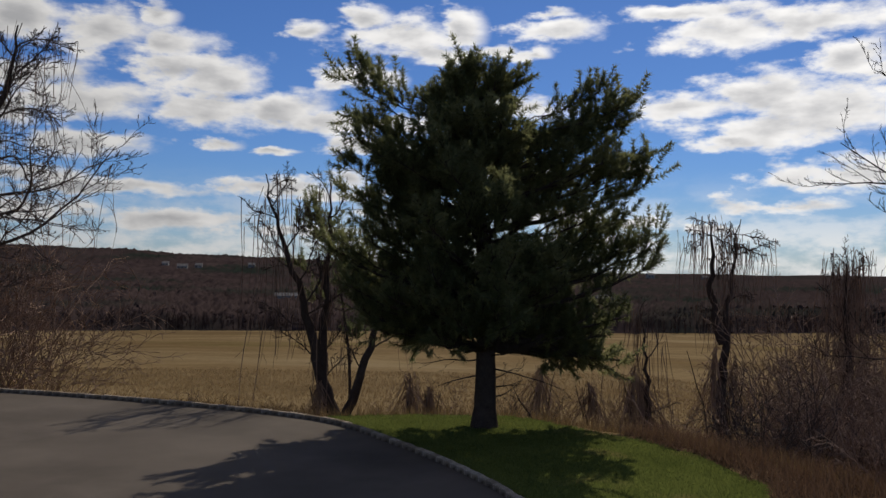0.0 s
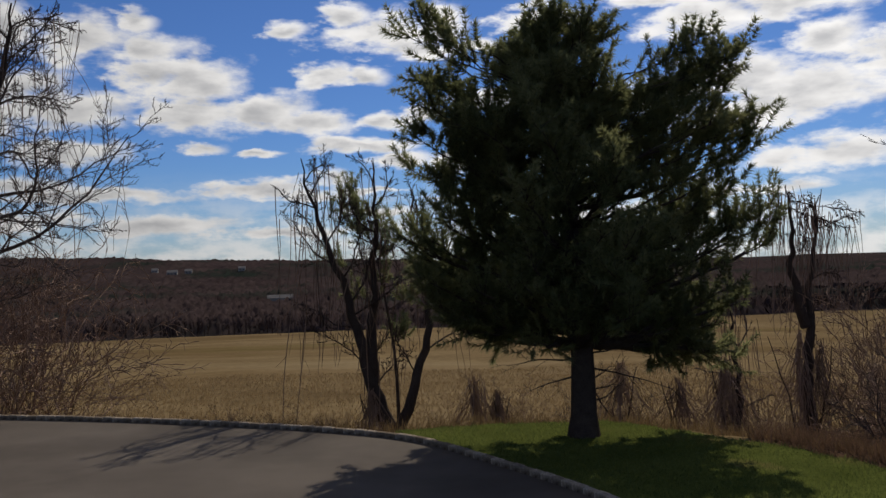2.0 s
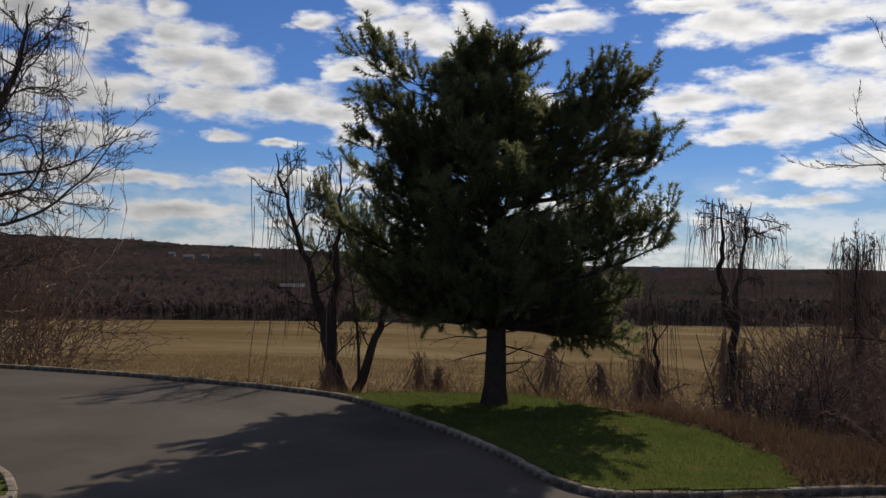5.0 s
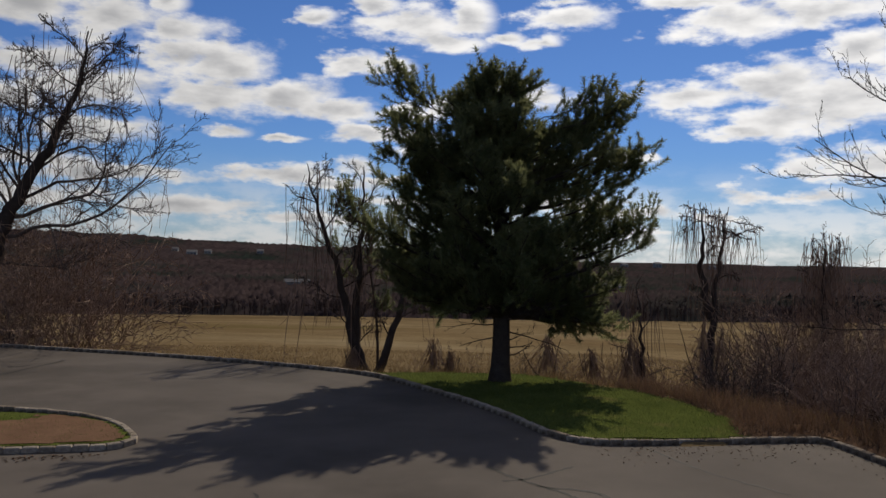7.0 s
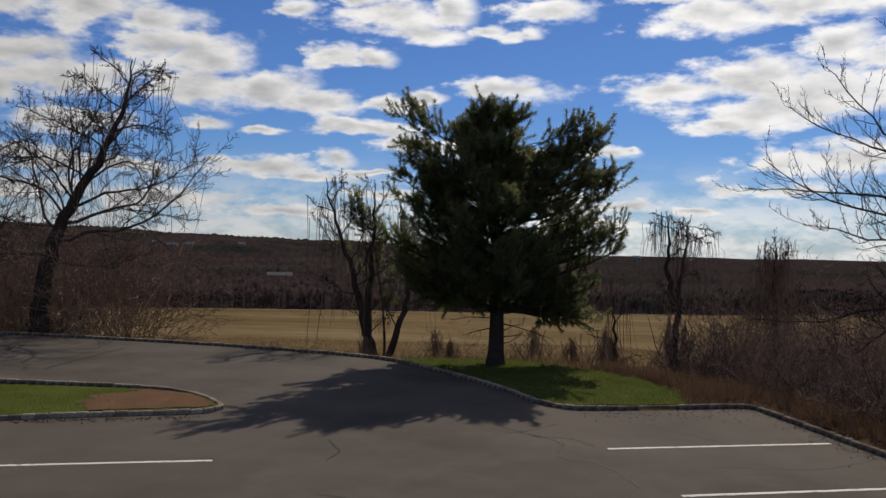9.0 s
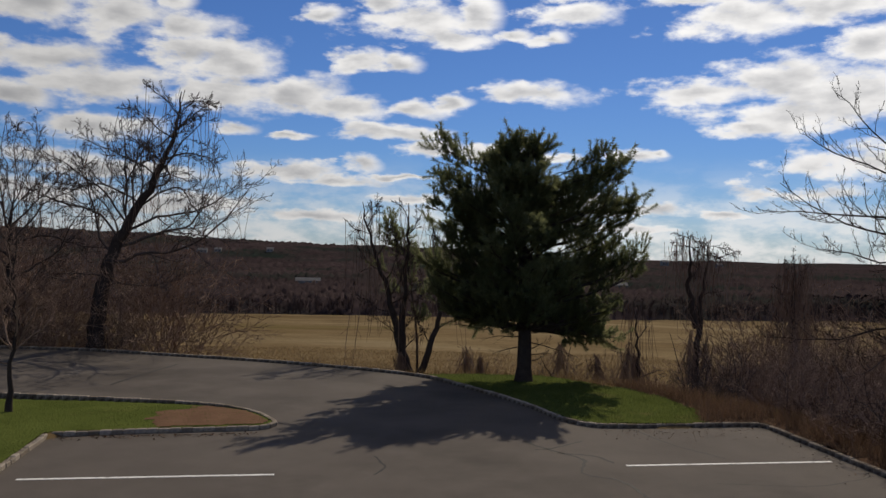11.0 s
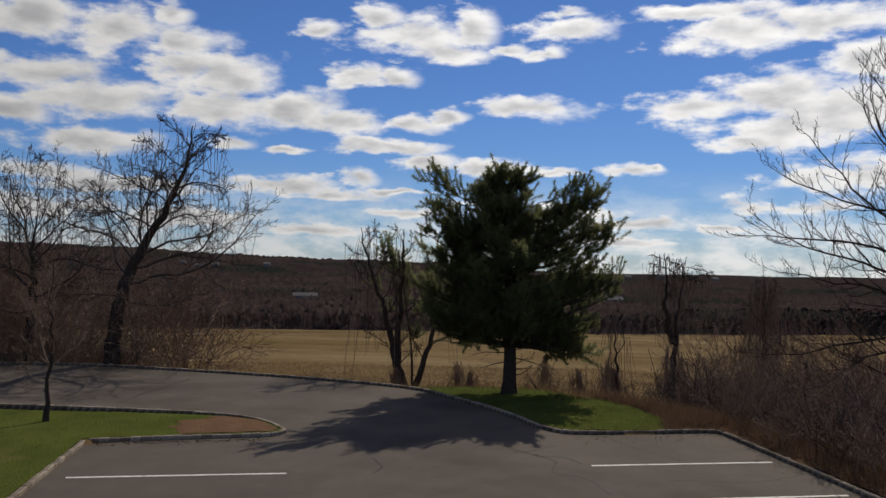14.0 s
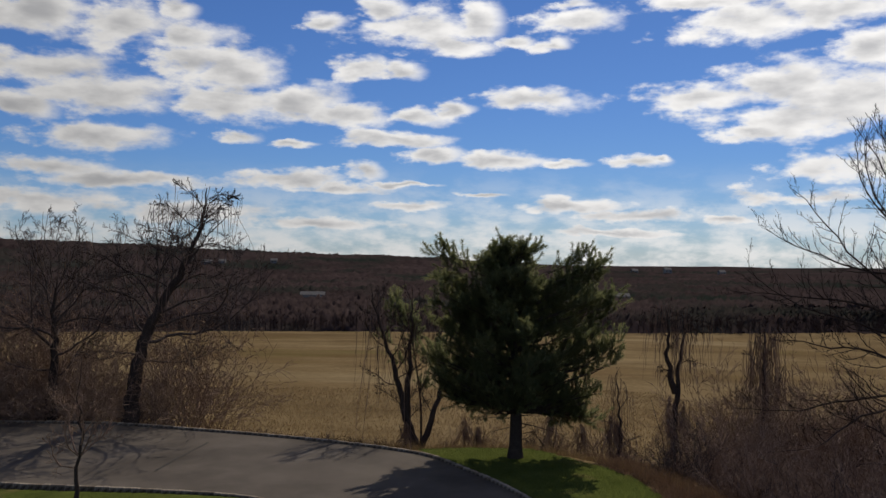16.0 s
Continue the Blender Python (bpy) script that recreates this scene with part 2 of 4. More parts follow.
def field_material():
    m = material("field", (0.094, 0.066, 0.034), (0.195, 0.146, 0.080), 0.10, 1.1, 0.97, 0.6, 0.15)
    t = m.node_tree
    add, link = nodes_of(t)
    shader = t.nodes["Principled BSDF"]
    colour = shader.inputs["Base Color"].links[0].from_socket
    where = add("ShaderNodeTexCoord").outputs["Object"]
    rows = add("ShaderNodeMapping", _3=(0.020, 0.036, 0.05))
    link(where, rows.inputs[0])
    band = add("ShaderNodeTexNoise", _2=1.0, _3=3.0, _4=0.55)
    link(rows.outputs[0], band.inputs[0])
    wide_rows = add("ShaderNodeMapping", _3=(0.009, 0.020, 0.02))
    link(where, wide_rows.inputs[0])
    patch = add("ShaderNodeTexNoise", _2=1.0, _3=4.0, _4=0.6)
    link(wide_rows.outputs[0], patch.inputs[0])
    for tint, lo, hi in (((0.078, 0.054, 0.028), 0.48, 0.38), ((0.22, 0.175, 0.105), 0.54, 0.64)):
        cut = add("ShaderNodeMapRange", _1=lo, _2=hi, _4=0.6)
        link(patch.outputs[0], cut.inputs[0])
        over = add("ShaderNodeMix")
        over.data_type = "RGBA"
        link(cut.outputs[0], over.inputs["Factor"])
        link(colour, over.inputs["A"])
        over.inputs["B"].default_value = (*tint, 1)
        colour = over.outputs["Result"]
    for tint, lo, hi in (((0.10, 0.058, 0.024), 0.47, 0.36), ((0.29, 0.225, 0.125), 0.56, 0.70), ((0.085, 0.09, 0.03), 0.40, 0.28)):
        cut = add("ShaderNodeMapRange", _1=lo, _2=hi, _4=0.32)
        link(band.outputs[0], cut.inputs[0])
        over = add("ShaderNodeMix")
        over.data_type = "RGBA"
        link(cut.outputs[0], over.inputs["Factor"])
        link(colour, over.inputs["A"])
        over.inputs["B"].default_value = (*tint, 1)
        colour = over.outputs["Result"]
    link(colour, shader.inputs["Base Color"])
    return m


FIELD = field_material()


# ---- shapes ----
class Mesh:
    """Collects vertices and faces for one mesh."""

    def __init__(self):
        self.v, self.f = [], []

    def tube(self, points, radii, sides=5):
        base, n = len(self.v), len(points)
        side = None
        for i, (p, r) in enumerate(zip(points, radii)):
            a, b = points[max(i - 1, 0)], points[min(i + 1, n - 1)]
            axis = (b - a).normalized()
            if side is None:
                side = axis.cross(Vector((0.31, 0.87, 0.2)))
                if side.length < 0.1:
                    side = axis.cross(Vector((1, 0, 0)))
            side = (side - axis * side.dot(axis)).normalized()
            other = axis.cross(side)
            for k in range(sides):
                w = 2 * math.pi * k / sides
                self.v.append(p + (side * math.cos(w) + other * math.sin(w)) * r)
        for i in range(n - 1):
            for k in range(sides):
                l = (k + 1) % sides
                self.f.append((base + i * sides + k, base + i * sides + l, base + (i + 1) * sides + l, base + (i + 1) * sides + k))
        self.f.append(tuple(base + (n - 1) * sides + k for k in range(sides)))

    def spike(self, p, way, length, width, bend=0.0):
        """One narrow leaf, blade or needle."""
        b = len(self.v)
        side = way.cross(Vector((0.2, 0.5, 0.84)))
        side = side.normalized() * width * 0.5
        self.v += [p - side, p + side, p + way * length + Vector((0, 0, -bend))]
        self.f.append((b, b + 1, b + 2))

    def box(self, lo, hi):
        b = len(self.v)
        for x in (lo[0], hi[0]):
            for y in (lo[1], hi[1]):
                for z in (lo[2], hi[2]):
                    self.v.append(Vector((x, y, z)))
        self.f += [tuple(b + i for i in q) for q in ((0, 1, 3, 2), (4, 6, 7, 5), (0, 4, 5, 1), (2, 3, 7, 6), (0, 2, 6, 4), (1, 5, 7, 3))]

    def data(self, name, mat, smooth=False):
        d = bpy.data.meshes.new(name)
        d.from_pydata([tuple(p) for p in self.v], [], self.f)
        d.materials.append(mat)
        if smooth:
            d.polygons.foreach_set("use_smooth", [True] * len(d.polygons))
        d.update()
        return d


def part(name, mesh, mat, parent=None, label="", smooth=False):
    ob = new(name, mesh.data(name, mat, smooth) if isinstance(mesh, Mesh) else mesh)
    if parent:
        ob.parent = parent
    if label:
        ob["label"] = label
    return ob


def thing(name, place, label, category, group="", kind=""):
    ob = new(name)
    ob.location = place
    return tagged(ob, label, category, group, kind)


# ---- lie of the land ----
def road_z(y):
    return 0.0 * y


def smooth_line(points, step):
    """A curve through the points, resampled."""
    pts = [Vector(p) for p in points]
    fine = []
    for i in range(len(pts) - 1):
        p0, p1, p2, p3 = pts[max(i - 1, 0)], pts[i], pts[i + 1], pts[min(i + 2, len(pts) - 1)]
        for k in range(12):
            u = k / 12
            fine.append(0.5 * ((2 * p1) + (p2 - p0) * u + (2 * p0 - 5 * p1 + 4 * p2 - p3) * u * u + (3 * p1 - p0 - 3 * p2 + p3) * u ** 3))
    fine.append(pts[-1])
    out, left = [fine[0]], step
    for a, b in zip(fine, fine[1:]):
        gap = (b - a).length
        at = 0.0
        while gap - at >= left:
            at += left
            out.append(a.lerp(b, at / gap))
            left = step
        left -= gap - at
    return out


FAR_KERB = smooth_line([(-70, 34.0), (-45, 33.4), (-26, 32.0), (-19, 31.1), (-15.1, 30.5), (-12.5, 29.6), (-9.8, 28.4), (-7.5, 27.4), (-5.0, 26.2), (-2.7, 24.9), (-0.5, 23.5), (1.3, 21.9), (2.5, 19.5), (3.4, 17.4), (4.05, 15.4), (4.45, 13.6), (5.05, 12.65), (6.0, 12.42), (8.2, 12.4), (9.9, 12.42), (10.3, 12.33), (10.42, 12.05)], 0.3)
EAST_KERB = smooth_line([(10.43, 12.0), (10.43, 0), (10.43, -32)], 0.3)
ISLAND_FAR = smooth_line([(-70, 26), (-26, 20.9), (-14.4, 18.5), (-10.4, 17.5), (-7.6, 16.7), (-5.9, 15.9), (-4.9, 14.9), (-4.35, 13.8), (-4.2, 13.15), (-4.6, 12.75), (-5.5, 12.65), (-7.5, 12.5), (-9.7, 12.22), (-10.03, 12.17)], 0.3)
WEST_KERB = smooth_line([(-10.06, 12.02), (-10.06, 0), (-10.06, -32)], 0.3)
PAVED = FAR_KERB + EAST_KERB + WEST_KERB[::-1] + ISLAND_FAR[::-1]
paved = np.array([(p.x, p.y) for p in PAVED])
CREST = np.array([(-75, 35.6), (-45, 34.8), (-26, 33.4), (-19, 32.4), (-15, 31.8), (-9.3, 29.6), (-4.6, 27.4), (-2.0, 26.0), (0.8, 24.6), (3.6, 24.6), (6.6, 24.0), (8.9, 20.6), (10.3, 16.5), (11.4, 12.0), (12.0, 6.0), (12.2, -34)])


def nearest(line, x, y):
    """Distance from points to a line of straight pieces."""
    best = np.full(np.shape(x), 1e9)
    for (ax, ay), (bx, by) in zip(line, line[1:]):
        dx, dy = bx - ax, by - ay
        u = np.clip(((x - ax) * dx + (y - ay) * dy) / (dx * dx + dy * dy), 0, 1)
        best = np.minimum(best, np.hypot(x - ax - u * dx, y - ay - u * dy))
    return best


def within(line, x, y):
    inside = np.zeros(np.shape(x), bool)
    for (ax, ay), (bx, by) in zip(line, np.roll(line, -1, axis=0)):
        if ay != by:
            inside ^= ((ay > y) != (by > y)) & (x < (bx - ax) * (y - ay) / (by - ay) + ax)
    return inside


UPLAND = np.vstack([CREST, [(12.2, -3200), (-3200, -3200), (-3200, 35.6)]])


def waves(x, y, size, seed):
    r = np.random.RandomState(seed)
    total = 0
    for k in range(7):
        a, f, ph = r.rand() * 6.28, 2 ** (k * 0.55) / size, r.rand() * 6.28
        total = total + np.sin((x * math.cos(a) + y * math.sin(a)) * f * 6.28 + ph) / 2 ** (k * 0.4)
    return total / 3.2


def land(x, y):
    """Height of the natural ground: upland round the lot, bank, falling field, valley and the ridge beyond."""
    x, y = np.asarray(x, float), np.asarray(y, float)
    top = 0.085 - 0.036 * np.clip(y - 14.0, 0, 16)
    c = nearest(CREST, x, y)
    drop = np.where(c < 8, 0.29 * c, 2.32 + 0.0715 * (c - 8))
    low = top - drop + 0.12 * waves(x, y, 14, 3) * np.clip(c / 6, 0, 1)
    low = np.maximum(low, -24.8 + 0.25 * waves(x, y, 90, 4))
    far = np.clip((y - 900) / 620, 0, 1)
    side = np.clip((x + 250) / 900, -0.3, 1.2)
    ridge = 33.0 - 32.0 * side + 3.5 * waves(x, y * 0.2, 420, 6) + 1.5 * waves(x, y * 0.2, 90, 8)
    low = low + (3 - 2 * far) * far * far * ridge
    up = top + 0.03 * waves(x, y, 9, 5)
    z = np.where(within(UPLAND, x, y), up, low)
    return z


def axis_steps(parts):
    out = []
    for a, b, s in parts:
        out += list(np.arange(a, b, s))
    return np.array(out + [parts[-1][1]])


def sheet(name, xs, ys, height, mat, keep=None):
    gx, gy = np.meshgrid(xs, ys)
    z = height(gx, gy)
    d = bpy.data.meshes.new(name)
    n = len(xs)
    i = np.arange((len(ys) - 1) * n).reshape(len(ys) - 1, n)[:, :-1].ravel()
    quads = np.stack([i, i + 1, i + 1 + n, i + n], 1)
    if keep is not None:
        ok = keep(gx, gy)
        quads = quads[ok.ravel()[quads].all(1)]
    d.from_pydata(np.stack([gx.ravel(), gy.ravel(), z.ravel()], 1).tolist(), [], quads.tolist())
    d.materials.append(mat)
    d.polygons.foreach_set("use_smooth", [True] * len(d.polygons))
    d.update()
    return new(name, d)


def ground_height(x, y):
    z = land(x, y)
    return np.where(within(paved, x, y), np.minimum(z, 0.0) - 0.30, z)


ground = sheet("ground", axis_steps([(-3000, -400, 130), (-400, -60, 17), (-60, 40, 0.8), (40, 120, 5), (120, 500, 20), (500, 3000, 125)]),
               axis_steps([(-3000, -60, 147), (-60, -2, 4), (-2, 62, 0.8), (62, 130, 4), (130, 360, 10), (360, 1000, 40), (1000, 1700, 20), (1700, 3000, 130)]), ground_height, FIELD)
tagged(ground, "sloping field of dry tan grass running down to the valley", "ground", kind="structure")
ground.data.materials.append(WOOD_FLOOR)
for p in ground.data.polygons:
    p.material_index = 1 if p.center.y > 335 + 14 * math.sin(p.center.x * 0.013) else 0


def paving():
    bm = bmesh.new()
    vs = [bm.verts.new((p.x, p.y, 0)) for p in PAVED]
    face = bm.faces.new(vs)
    bmesh.ops.triangulate(bm, faces=[face])
    bmesh.ops.bisect_plane(bm, geom=bm.verts[:] + bm.edges[:] + bm.faces[:], plane_co=(0, 14, 0), plane_no=(0, 1, 0))
    for v in bm.verts:
        v.co.z = road_z(v.co.y)
    bmesh.ops.recalc_face_normals(bm, faces=bm.faces[:])
    d = bpy.data.meshes.new("parking_lot")
    bm.to_mesh(d)
    d.materials.append(ASPHALT)
    if d.polygons[0].normal.z < 0:
        d.flip_normals()
    return tagged(new("parking_lot", d), "worn grey asphalt parking lot and access road with cracks", "pavement", kind="structure")


lot = paving()


def stall_line(x0, x1, y):
    m = Mesh()
    n = 60
    for i in range(n + 1):
        x = x0 + (x1 - x0) * i / n
        lo, hi = y - 0.055 + random.uniform(-0.008, 0.008), y + 0.055 + random.uniform(-0.008, 0.008)
        m.v += [Vector((x, lo, -0.01)), Vector((x, lo, 0.006)), Vector((x, hi, 0.006)), Vector((x, hi, -0.01))]
    for i in range(n):
        for k in range(3):
            m.f.append((4 * i + k, 4 * i + 4 + k, 4 * i + 5 + k, 4 * i + 1 + k))
    m.f += [(0, 1, 2, 3), (4 * n + 3, 4 * n + 2, 4 * n + 1, 4 * n)]
    tagged(part("stall_line", m, PAINT), "faded white painted parking stall line on asphalt", "road marking", "parking stall lines")


for x0, x1, y in ((-9.45, -3.94, 8.05), (4.5, 9.95, 8.24), (4.55, 10.0, 4.8)):
    stall_line(x0, x1, y)


def crack(points, width):
    m = Mesh()
    line = smooth_line(points, 0.12)
    line = [p + Vector((random.uniform(-0.03, 0.03), random.uniform(-0.03, 0.03))) for p in line]
    for a, b in zip(line, line[1:]):
        s = (b - a).normalized()
        s = Vector((-s.y, s.x)) * width * random.uniform(0.3, 0.7)
        k = len(m.v)
        for q in (a - s, a + s, b + s, b - s):
            m.v.append(Vector((q.x, q.y, road_z(q.y) + 0.004)))
        m.f.append((k + 3, k + 2, k + 1, k))
    part("crack", m, SEALER, lot, "dark jagged crack in the asphalt")


for pts, w in (([(2.6, 10.9), (3.2, 9.6), (4.0, 9.2), (4.3, 8.4)], 0.09), ([(3.2, 9.6), (3.6, 8.8), (3.2, 7.6), (3.9, 6.9), (4.0, 5.2)], 0.085),
               ([(4.2, 10.8), (3.2, 10.1), (2.6, 9.9)], 0.07), ([(6.2, 12.2), (6.6, 10.2), (7.4, 8.6)], 0.06), ([(-1.6, 9.6), (-1.4, 8.6), (-1.7, 7.8)], 0.06),
               ([(-10.4, 20.4), (-9.8, 22.6), (-8.9, 25.6)], 0.10), ([(-2.0, 5.6), (0.4, 4.6), (2.2, 4.9)], 0.035), ([(6.0, 6.6), (8.2, 6.2), (10.2, 6.9)], 0.03)):
    crack(pts, w)


# ---- plants ----
def wander(rng, start, way, length, steps, bend, lift):
    """A crooked path: bend is the change of heading, lift the pull up (or down)."""
    pts, p, w = [start.copy()], start.copy(), way.normalized()
    for _ in range(steps):
        w = (w + Vector((rng.gauss(0, bend), rng.gauss(0, bend), rng.gauss(0, bend) + lift))).normalized()
        p = p + w * (length / steps)
        pts.append(p.copy())
    return pts


def tapered(r0, r1, n):
    return [r0 + (r1 - r0) * i / (n - 1) for i in range(n)]


def turned(rng, way, angle):
    side = way.cross(Vector((rng.gauss(0, 1), rng.gauss(0, 1), rng.gauss(0, 1)))).normalized()
    return (way * math.cos(angle) + side * math.sin(angle)).normalized()


def ramify(rng, mesh, pts, r0, level, kids, ratio, bend, lift, spread=0.75, start=0.25, least=0.004):
    """Side shoots along a path, and theirs in turn."""
    if level >= len(kids):
        return
    total = sum((b - a).length for a, b in zip(pts, pts[1:]))
    n = len(pts)
    for k in range(kids[level]):
        u = start + (1 - start) * (k + rng.random()) / kids[level]
        i = min(int(u * (n - 1)), n - 2)
        p = pts[i].lerp(pts[i + 1], u * (n - 1) - i)
        way = turned(rng, (pts[i + 1] - pts[i]).normalized(), spread * rng.uniform(0.6, 1.25))
        length = total * ratio * rng.uniform(0.55, 1.25) * (1.15 - 0.6 * u)
        last = level == len(kids) - 1
        steps = 3 if last else 5
        path = wander(rng, p, way, length, steps, bend, lift)
        r = max(least, r0 * (1 - 0.75 * u) * 0.5)
        mesh.tube(path, tapered(r, max(least * 0.6, r * 0.3), steps + 1), 3 if level else 4)
        ramify(rng, mesh, path, r, level + 1, kids, ratio, bend, lift, spread, 0.2, least)


def bare_tree(place, label, trunk, girth, limbs, seed, kids=(7, 6, 4), ratio=0.42, bend=0.21, lift=0.06, vines=0, vine_reach=(0.5, 1.0), mat=TWIG, spread=0.75, group="", least=0.006, limb_lift=None, size=1.0, long_vines=(), vine_thick=0.02, limb_girth=1.0):
    """trunk: its points from the base; limbs: (where along the trunk 0..1, bearing, rise, length)."""
    rng = random.Random(seed)
    top = thing("bare_tree", place, label, "tree", group)
    stems = trunk if isinstance(trunk[0][0], (tuple, list)) else [trunk]
    paths = []
    for s, line in enumerate(stems):
        pts = smooth_line([Vector(p) * size for p in line], 0.4)
        pts = [p + Vector((rng.gauss(0, 0.05), rng.gauss(0, 0.05), 0)) * min(1, p.z) for p in pts]
        n = len(pts)
        m = Mesh()
        g = girth * (1.0 if s == 0 else 0.75)
        radii = [g * (1 - 0.94 * i / (n - 1)) * (1 + 0.55 * max(0, 1 - i / 2.5) if s == 0 else 1) for i in range(n)]
        m.tube(pts, radii, 9)
        part("trunk", m, BARK, top, smooth=True)
        paths.append((pts, radii))
    tips = []
    for which, u, bearing, rise, length in [(l if len(l) == 5 else (0, *l)) for l in limbs]:
        pts, radii = paths[which]
        length = length * size
        i = min(int(u * (len(pts) - 1)), len(pts) - 2)
        b, e = radians(bearing), radians(rise)
        way = Vector((math.sin(b) * math.cos(e), math.cos(b) * math.cos(e), math.sin(e)))
        r = min(radii[i] * 0.6, (0.014 + 0.0085 * length) * limb_girth)
        path = wander(rng, pts[i], way, length, 12, bend * 0.85, lift * 0.7 if limb_lift is None else limb_lift)
        m = Mesh()
        m.tube(path, tapered(r, 0.014, 13), 6)
        ramify(rng, m, path, r, 0, kids, ratio, bend, lift, spread, 0.18, least)
        part("limb", m, mat, top)
        tips += path[3:]
    if vines:
        m = Mesh()
        tips += [p for p in paths[0][0] if p.z > 1.5] * 2
        for _ in range(vines):
            p = rng.choice(tips) + Vector((rng.gauss(0, 0.25), rng.gauss(0, 0.25), rng.gauss(0, 0.15)))
            reach = max(0.4, (p.z - 0.2) * rng.uniform(*vine_reach))
            path = wander(rng, p, Vector((rng.gauss(0, 0.12), rng.gauss(0, 0.12), -1)), reach, 6, 0.07, -0.12)
            m.tube(path, tapered(rng.uniform(0.4, 1.0) * vine_thick, 0.006, 7), 3)
        for x, y, z in long_vines:
            path = wander(rng, Vector((x, y, z)), Vector((0, 0, -1)), z + 0.2, 14, 0.05, -0.1)
            m.tube(path, tapered(0.018, 0.011, 15), 4)
            ramify(rng, m, path, 0.015, 0, (4, 2), 0.12, 0.2, 0.05, 1.0, 0.3, 0.007)
        ob = part("hanging_vines", m, RED_TWIG, top, "thin dry brown vines hanging down")
        ob["kind"] = "stuff"
    return top


def at(x, y, sink=0.05):
    return (x, y, float(ground_height(np.array([x]), np.array([y]))[0]) - sink)


def pine(place, label, lobes, trunk, girth, seed, limbs_each, tuft=1.0, density=1.0):
    """lobes: the crown's masses as (dx, dy, z, half width, half height)."""
    rng = random.Random(seed)
    top = thing("pine_tree", place, label, "tree")
    pts = smooth_line([Vector(p) for p in trunk], 0.4)
    n = len(pts)
    m = Mesh()
    radii = [girth * (1 - 0.9 * i / (n - 1)) * (1 + 0.35 * max(0, 1 - i / 2)) for i in range(n)]
    m.tube(pts, radii, 12)
    part("trunk", m, PINE_BARK, top, smooth=True)
    height = pts[-1].z
    for (dx, dy, z, w, h), count in zip(lobes, limbs_each):
        for _ in range(count):
            while True:
                q = Vector((rng.uniform(-1, 1), rng.uniform(-1, 1), rng.uniform(-1, 1)))
                if 0.25 < q.length < 1:
                    break
            tip = Vector((dx + q.x * w, dy + q.y * w, z + q.z * h))
            out = math.hypot(tip.x, tip.y)
            z0 = min(max(tip.z - 0.30 * out - 0.2, 2.1 + 0.5 * rng.random()), height - 0.7)
            i = min(range(n), key=lambda k: abs(pts[k].z - z0))
            a = pts[i]
            c = Vector((a.x + (tip.x - a.x) * 0.62, a.y + (tip.y - a.y) * 0.62, a.z + (tip.z - a.z) * 0.30))
            path = []
            for k in range(10):
                u = k / 9
                path.append((1 - u) ** 2 * a + 2 * u * (1 - u) * c + u * u * tip + Vector((rng.gauss(0, 0.04), rng.gauss(0, 0.04), rng.gauss(0, 0.03))))
            wood, green = Mesh(), Mesh()
            r = max(0.02, radii[i] * 0.33)
            wood.tube(path, tapered(r, 0.008, 10), 5)
            shoots = [path[7:]]
            for k in range(int(13 * density)):
                u = rng.uniform(0.45, 1.0)
                j = min(int(u * 9), 8)
                way = turned(rng, (path[j + 1] - path[j]).normalized(), rng.uniform(0.3, 1.3))
                way = (way + Vector((0, 0, 0.45))).normalized()
                sp = wander(rng, path[j].lerp(path[j + 1], u * 9 - j), way, rng.uniform(0.35, 0.95), 4, 0.15, 0.14)
                wood.tube(sp, tapered(0.012, 0.004, 5), 3)
                shoots.append(sp[1:])
            for sp in shoots:
                for k in range(len(sp) - 1):
                    axis = (sp[k + 1] - sp[k]).normalized()
                    for half in (0.15, 0.65):
                        needles(rng, green, sp[k].lerp(sp[k + 1], half), axis, tuft)
                needles(rng, green, sp[-1], axis, tuft)
            limb = part("limb", wood, PINE_BARK, top)
            part("needles", green, NEEDLE, limb)
    return top


def needles(rng, mesh, p, axis, size):
    """One brush of long needles round a shoot, sagging a little."""
    for _ in range(14):
        way = turned(rng, axis, rng.uniform(0.25, 1.2))
        mesh.spike(p, way, size * rng.uniform(0.13, 0.25), 0.025 * size, 0.03)


def dead_twigs(tree, seed, places):
    """Bare lower branches left on the trunk: height, bearing, length."""
    rng = random.Random(seed)
    for z, bearing, length in places:
        b = radians(bearing)
        m = Mesh()
        path = wander(rng, Vector((0, 0, z)), Vector((math.sin(b), math.cos(b), 0.02)), length, 8, 0.12, 0.0)
        m.tube(path, tapered(0.028, 0.007, 9), 5)
        ramify(rng, m, path, 0.018, 0, (6, 3), 0.35, 0.2, 0.0, 0.8, 0.3, 0.006)
        part("dead_branch", m, PINE_BARK, tree, "bare dead lower branch")


